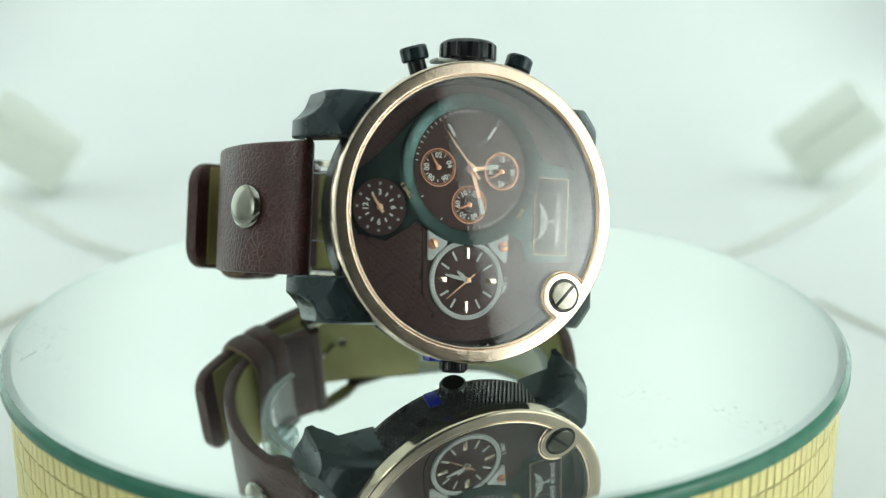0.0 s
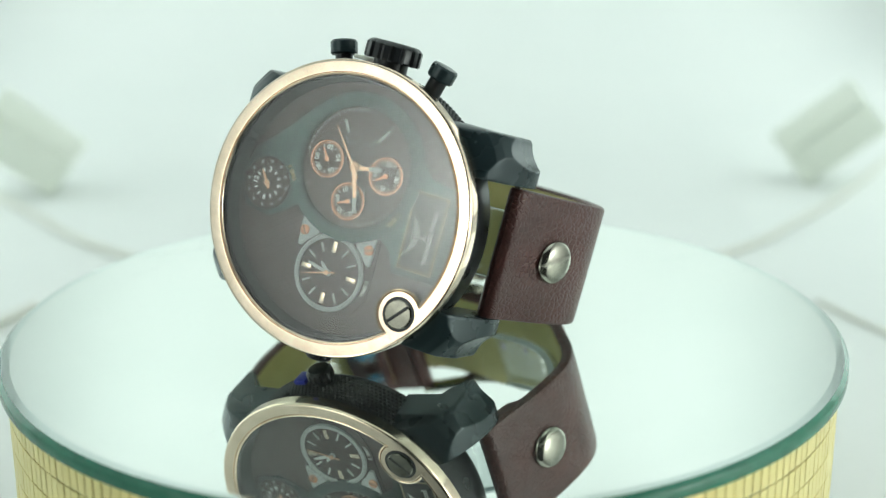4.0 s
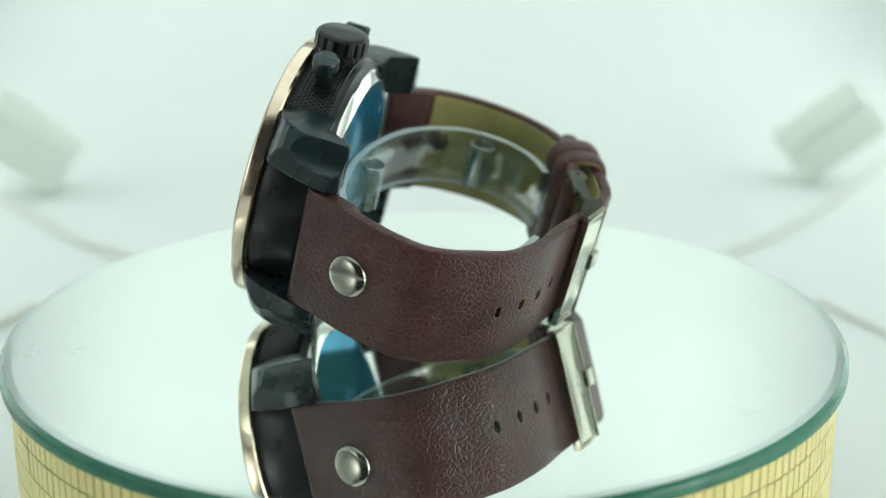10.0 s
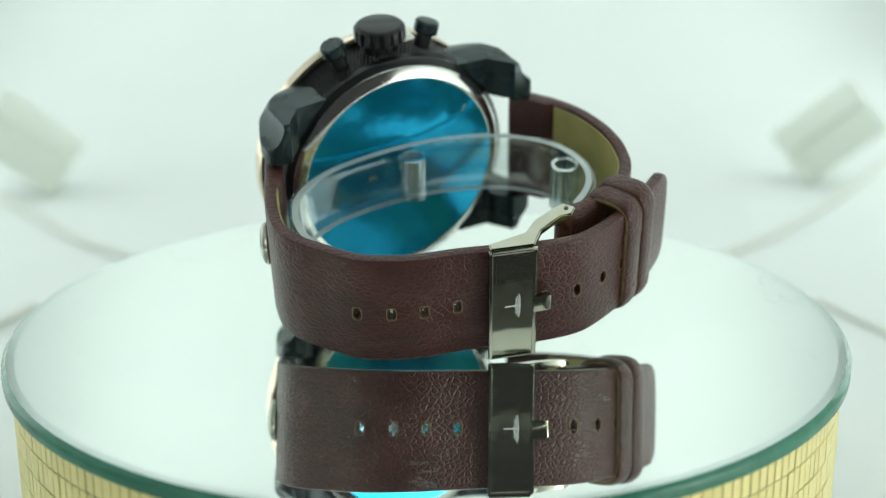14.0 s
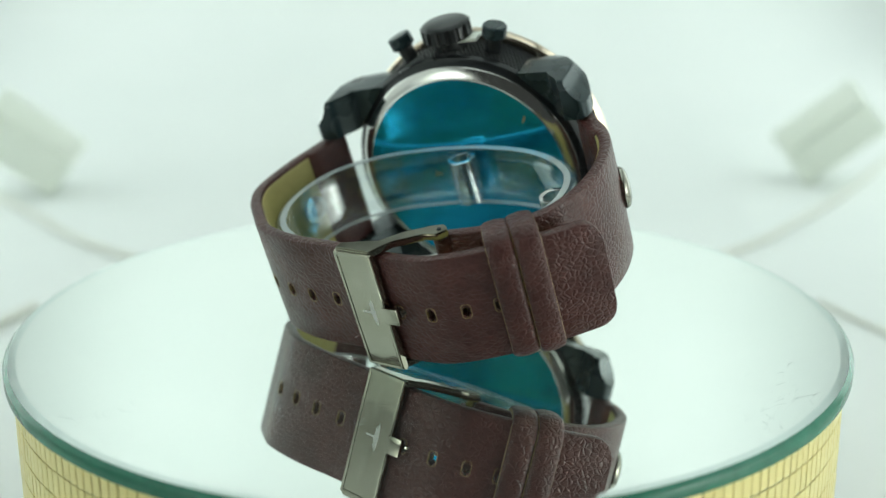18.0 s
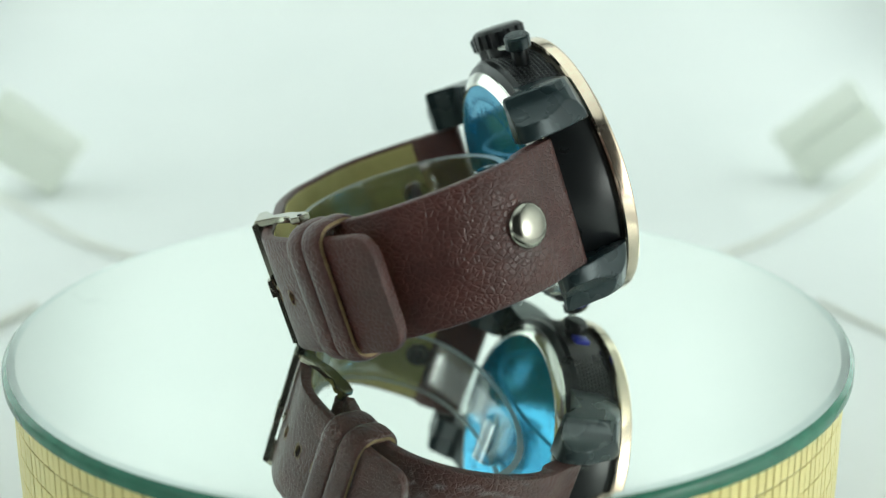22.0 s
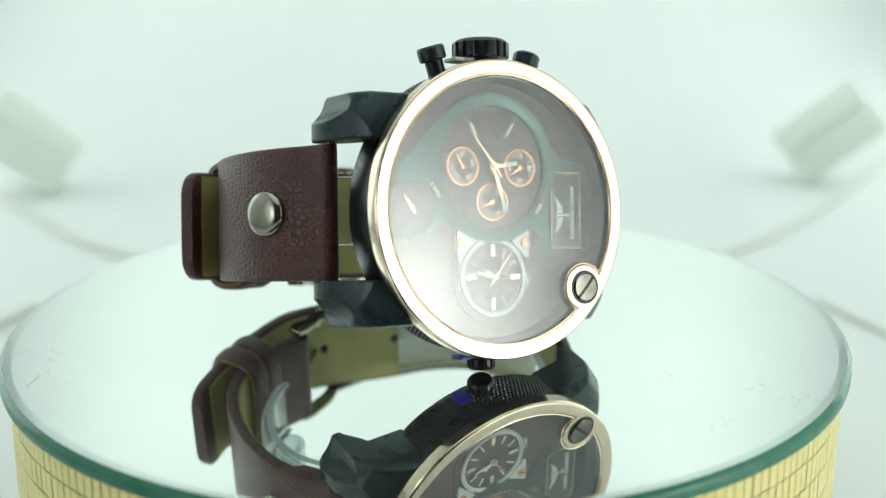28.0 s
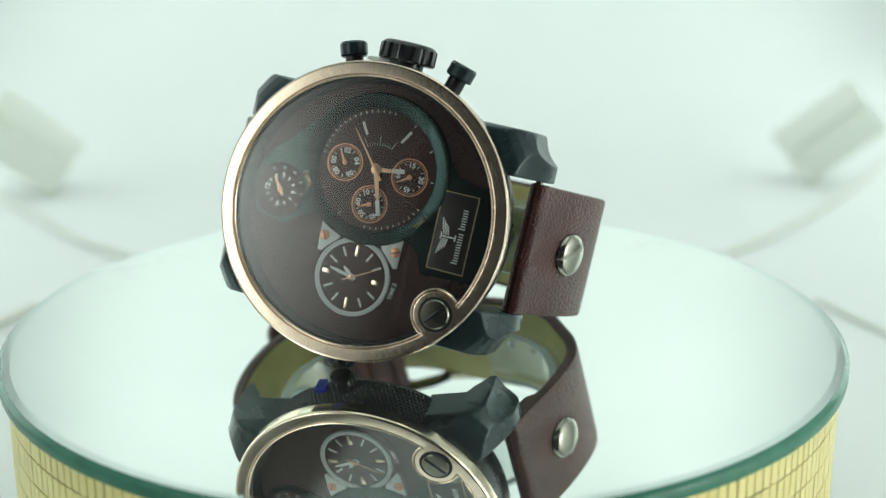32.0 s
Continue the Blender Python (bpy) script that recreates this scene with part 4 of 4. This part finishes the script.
for path, side, strap, spot in ((A_PATH, 1, strap_a, (35.6, 13.7)), (B_PATH, -1, strap_b, (-35.9, 13.9))):
    rm = on_path(path, side, run_at(path, *spot), -0.2)
    rv = lathe([(4.2, -0.1), (4.4, 0.25), (4.28, 0.65), (4.0, 1.05), (3.4, 1.4), (2.4, 1.66), (1.2, 1.82), (0.1, 1.86)], 48)
    rv.transform(rm)
    part("rivet", rv, NICKEL, strap, "domed antique nickel rivet")
    rv = lathe([(3.1, -2.5), (3.1, -3.1), (2.8, -3.4), (1.9, -3.5), (1.6, -3.3), (1.5, -2.9), (1.5, -2.5)], 36, True)
    rv.transform(rm)
    ring = part("rivet_back", rv, NICKEL, strap, "dark ring at the rivet's back")
    rv = lathe([(1.55, -2.5), (1.55, -2.9), (0.1, -2.92)], 24)
    rv.transform(rm)
    part("hollow", rv, BLACK, ring, "dark hollow")
rnd = random.Random(5)
for path, side, strap in ((B_PATH, -1, strap_b),):
    seam, y = bmesh.new(), -12.2
    while y < 11.6:
        w = rnd.uniform(0.4, 1.3)
        m = on_path(path, side, 2.2, y + w / 2, 0.03) @ Matrix.Translation((rnd.uniform(-0.2, 0.2), 0, 0)) @ Matrix.Rotation(rnd.uniform(-0.3, 0.3), 4, "Z")
        own = box(rnd.uniform(0.12, 0.3), w, 0.16, (0, 0, 0), 0.06)
        own.transform(m)
        joined(own, seam)
        y += w + rnd.uniform(0.3, 3.2)
    part("fold_crease", seam, LEATHER_WORN, strap, "worn pale crease where the leather folds")
for sx, z in ((1, 26.4), (-1, 26.4)):
    wpart("spring_bar", tube([(sx * 29.0, -13.4, z - 1.7), (sx * 29.0, 13.4, z - 1.7)], 0.75, 12), DARK_STEEL, watch, "steel spring bar")

# buckle
buckle_plate = ribbon([(6.7, -26.4), (4.2, -27.2), (1.2, -28.1), (-2.2, -29.3)], 1, -1.2, -1.2, 12.9, 1.1)
buckle = wpart("buckle", buckle_plate, ANTIQUE, watch, "antique nickel buckle with a wide plate")
PLATE = [(6.7, -26.4), (4.2, -27.2), (1.2, -28.1), (-2.2, -29.3)]
for run in (0.35, 9.0):
    rim = box(0.6, 25.4, 0.3, (0, 0, 0.05), 0.12)
    rim.transform(on_path(PLATE, 1, run, -1.2))
    part("plate_rim", rim, ANTIQUE, buckle, "raised edge of the plate")
for s in (-1, 1):
    rim = box(8.6, 0.6, 0.3, (0, 0, 0.05), 0.12)
    rim.transform(on_path(PLATE, 1, 4.7, -1.2 + s * 12.5))
    part("plate_rim", rim, ANTIQUE, buckle, "raised edge of the plate")
for s in (-1, 1):
    bm = bmesh.new()
    y = -1.0 + s * 12.6
    prof = [(6.4, -26.3), (-1.8, -28.7), (-5.4, -25.2), (-11.0, -23.0), (-13.5, -23.3), (-15.5, -21.6), (-14.0, -19.3), (-11.6, -19.6), (-6.0, -21.6), (-2.4, -24.3), (5.7, -24.4)]
    a = [bm.verts.new((x, y - 0.7, z)) for x, z in prof]
    b = [bm.verts.new((x, y + 0.7, z)) for x, z in prof]
    for i in range(len(prof)):
        j = (i + 1) % len(prof)
        bm.faces.new((a[i], a[j], b[j], b[i]))
    bm.faces.new(a)
    bm.faces.new(b[::-1])
    bmesh.ops.recalc_face_normals(bm, faces=bm.faces)
    bmesh.ops.bevel(bm, geom=[e for e in bm.edges if e.calc_face_angle(0) > 0.9], offset=0.25, segments=2, affect="EDGES")
    part("side_arm", bm, ANTIQUE, buckle)
part("hinge_bar", tube([(-13.5, -14.0, -21.2), (-13.5, 12.2, -21.2)], 0.9, 12), ANTIQUE, buckle)
part("strap_fold", tube([(-13.4, -11.6, -20.6), (-13.4, -4.0, -20.6), (-13.4, 3.0, -20.6), (-13.4, 10.4, -20.6)], 1.75, 16), LEATHER, strap_b, "leather folded round the buckle's bar", at=(0, 0, 0))
part("hinge_pin", tube([(-13.5, 11.6, -21.2), (-13.5, 12.45, -21.2)], 0.45, 12), BLACK, buckle, "dark pin hole")
part("prong", tube(smooth_path([(-12.9, -1.3, -21.5), (-9.2, -1.3, -24.2), (-6.4, -1.3, -26.9), (-4.9, -1.3, -28.7)], 5), 0.7, 10), ANTIQUE, buckle, "buckle prong")
bm = box(3.6, 3.6, 1.2, (0, 0, 0), 0.3, Matrix.Translation((-3.2, -1.3, -29.5)) @ Matrix.Rotation(radians(-14), 4, "Y"))
part("prong_tip", bm, ANTIQUE, buckle, "flat prong tip")
em = box(3.0, 0.3, 0.05, (-0.6, 0, 0.08))
box(0.25, 1.3, 0.05, (0.9, 0, 0.08), 0, None, em)
for s in (-1, 1):
    for k in range(3):
        prism([(0.7 - 0.35 * k, s * 0.2), (1.0 - 0.3 * k, s * 1.4), (0.7 - 0.35 * k, s * (2.8 - 0.5 * k)), (0.5 - 0.35 * k, s * (2.7 - 0.5 * k)), (0.78 - 0.3 * k, s * 1.35), (0.5 - 0.35 * k, s * 0.2)], 0.05, 0.09, em)
em.transform(Matrix(((1, 0, 0, 0.4), (0, 1, 0, -1.4), (0, 0, 1, 0), (0, 0, 0, 1))))
em.transform(on_path([(6.7, -26.4), (4.2, -27.2), (1.2, -28.1), (-2.2, -29.3)], 1, 4.6, 0, 0.0))
part("emblem", em, WHITE, buckle, "pale engraved winged emblem")


# keepers
def keeper(run, wide, out, deep, ow=12.6, thick=0.9):
    m = on_path(A_PATH, 1, run, -1.1)
    oh = out
    def ring(x, g):
        hw, top, bot, r = ow + g, oh + g, -deep - g, 4.4 + g
        pts = []
        for cx, cz, a0 in ((hw - r, top - r, 0), (-hw + r, top - r, 90), (-hw + r, bot + r, 180), (hw - r, bot + r, 270)):
            pts += [(x, q[0], q[1]) for q in arc(cx, cz, r, a0, a0 + 90, 6)]
        return pts
    h = wide / 2
    dome = [ring(-h * math.cos(math.pi * k / 8), -0.45 + 0.68 * math.sin(math.pi * k / 8)) for k in range(9)]
    bm = loops([ring(-h, -thick)] + dome + [ring(h, -thick)], True)
    bm.transform(m)
    return bm


first = run_at(A_PATH, -24.5, -27.2) + 2.7
for run, wide, grow in ((first, 4.9, 0.0), (first + 4.95, 4.9, 0.25)):
    k = wpart("keeper", keeper(run, wide, 1.35 + grow, 10.2, 13.3 + grow, 1.5), LEATHER, watch, "brown leather strap keeper loop")
    part("raw_edge", keeper(run, wide + 0.2, 1.1 + grow, 9.95, 13.05 + grow, 0.95), RAW_EDGE, k, "pale raw leather edge")

# ---------------------------------------------------------------- clear display cuff inside the strap
cuff = thing("display_cuff", "clear acrylic C-shaped cuff holding the strap open", "watch stand")
C_PATH = [(10.8, -18.1), (18.8, -15.8), (26.1, -11.3), (30.9, -4.9), (32.7, 3.1), (31.2, 11.1), (27.1, 17.5), (18.4, 22.4), (9.4, 24.0), (0.4, 24.2), (-8.6, 22.9), (-18.0, 19.6), (-25.3, 14.3), (-30.1, 7.1), (-31.0, -1.1), (-28.8, -7.5), (-25.2, -11.6), (-20.8, -14.6)]
band = part("band", ribbon(C_PATH, 1, 0.4, 0.4, 6.6, 1.3), ACRYLIC, cuff, "clear curved band", at=HEAD)
band.visible_shadow = False
for y in (7.05, -6.35):
    fr = frames(C_PATH)
    rim = loops([[p + Vector((d.z, 0, -d.x)) * o + Vector((0, y + q, 0)) for o, q in ((0.02, 0.0), (0.02, 0.12), (-1.32, 0.12), (-1.32, 0.0))] for p, d, _ in fr], False, True, True)
    part("edge", rim, ACRYLIC_RIM, cuff, "bright cut edge", at=HEAD)
for x, z in ((-1.1, 21.0), (-27.9, 1.6)):
    tb = loops([[(x + r * math.cos(2 * math.pi * k / 28), y, z + r * math.sin(2 * math.pi * k / 28)) for k in range(28)] for r, y in ((3.1, -4.2), (3.1, 5.6), (2.9, 5.8), (2.2, 5.8), (2.0, 5.6), (2.0, -4.2))], True)
    ob = part("peg", tb, PEG, cuff, "clear hollow peg", at=HEAD)
    ob.visible_shadow = False
    lip = loops([[(x + r * math.cos(2 * math.pi * k / 28), y, z + r * math.sin(2 * math.pi * k / 28)) for k in range(28)] for r, y in ((3.08, 5.62), (3.08, 5.8), (2.9, 5.92), (2.2, 5.92), (2.05, 5.8), (2.05, 5.62))], True)
    part("rim", lip, PEG_RIM, ob, "pale rim of the peg")

# ---------------------------------------------------------------- mosaic tiles
tile_data = tile_mesh()
for k in range(N_TILE):
    ob = new("tile", tile_data)
    ob.parent = turntable
    ob.matrix_basis = tile_place(k, 0)
verts, faces = [], []
base_v = [v.co.copy() for v in tile_data.vertices]
base_f = [tuple(p.vertices) for p in tile_data.polygons]
for row in range(1, ROWS):
    for k in range(N_TILE):
        m = tile_place(k, row)
        o = len(verts)
        verts += [tuple(m @ v) for v in base_v]
        faces += [tuple(o + i for i in f) for f in base_f]
me = bpy.data.meshes.new("lower_tiles")
me.from_pydata(verts, [], faces)
me.materials.append(GOLD_TILE)
ob = tagged(new("lower_tiles", me), "rows of gold mosaic tiles", kind="stuff")
ob.parent = turntable


# ---------------------------------------------------------------- what moves
LIE = Matrix(((0.92230, 0.35359, -0.15599), (0.04448, 0.30381, 0.95169), (0.38390, -0.88469, 0.26448))).transposed().to_4x4()


def motions():
    steps = [k * 0.5 for k in range(65)]
    turned = lambda t: Matrix.Rotation(radians(TURN * t), 4, "Z")
    walk(turntable, [(t, turned(t)) for t in steps])
    for ob in (watch, cuff):
        walk(ob, [(t, turned(t) @ LIE) for t in steps])
    rows, base = [], Matrix.Translation((LX * MM, LY * MM, (ZD + 1.35) * MM))
    for s in range(-1, 33):
        pointing = base @ Matrix.Rotation(radians(214 - 6 * s), 4, "Z")
        for t in (s + 0.5, s + 1.4):
            if 0 <= t <= 32:
                rows.append((t, pointing))
    rows = [(0.0, base @ Matrix.Rotation(radians(220), 4, "Z"))] + rows + [(32.0, base @ Matrix.Rotation(radians(214 - 6 * 31), 4, "Z"))]
    walk(second_hand, rows)


motions()
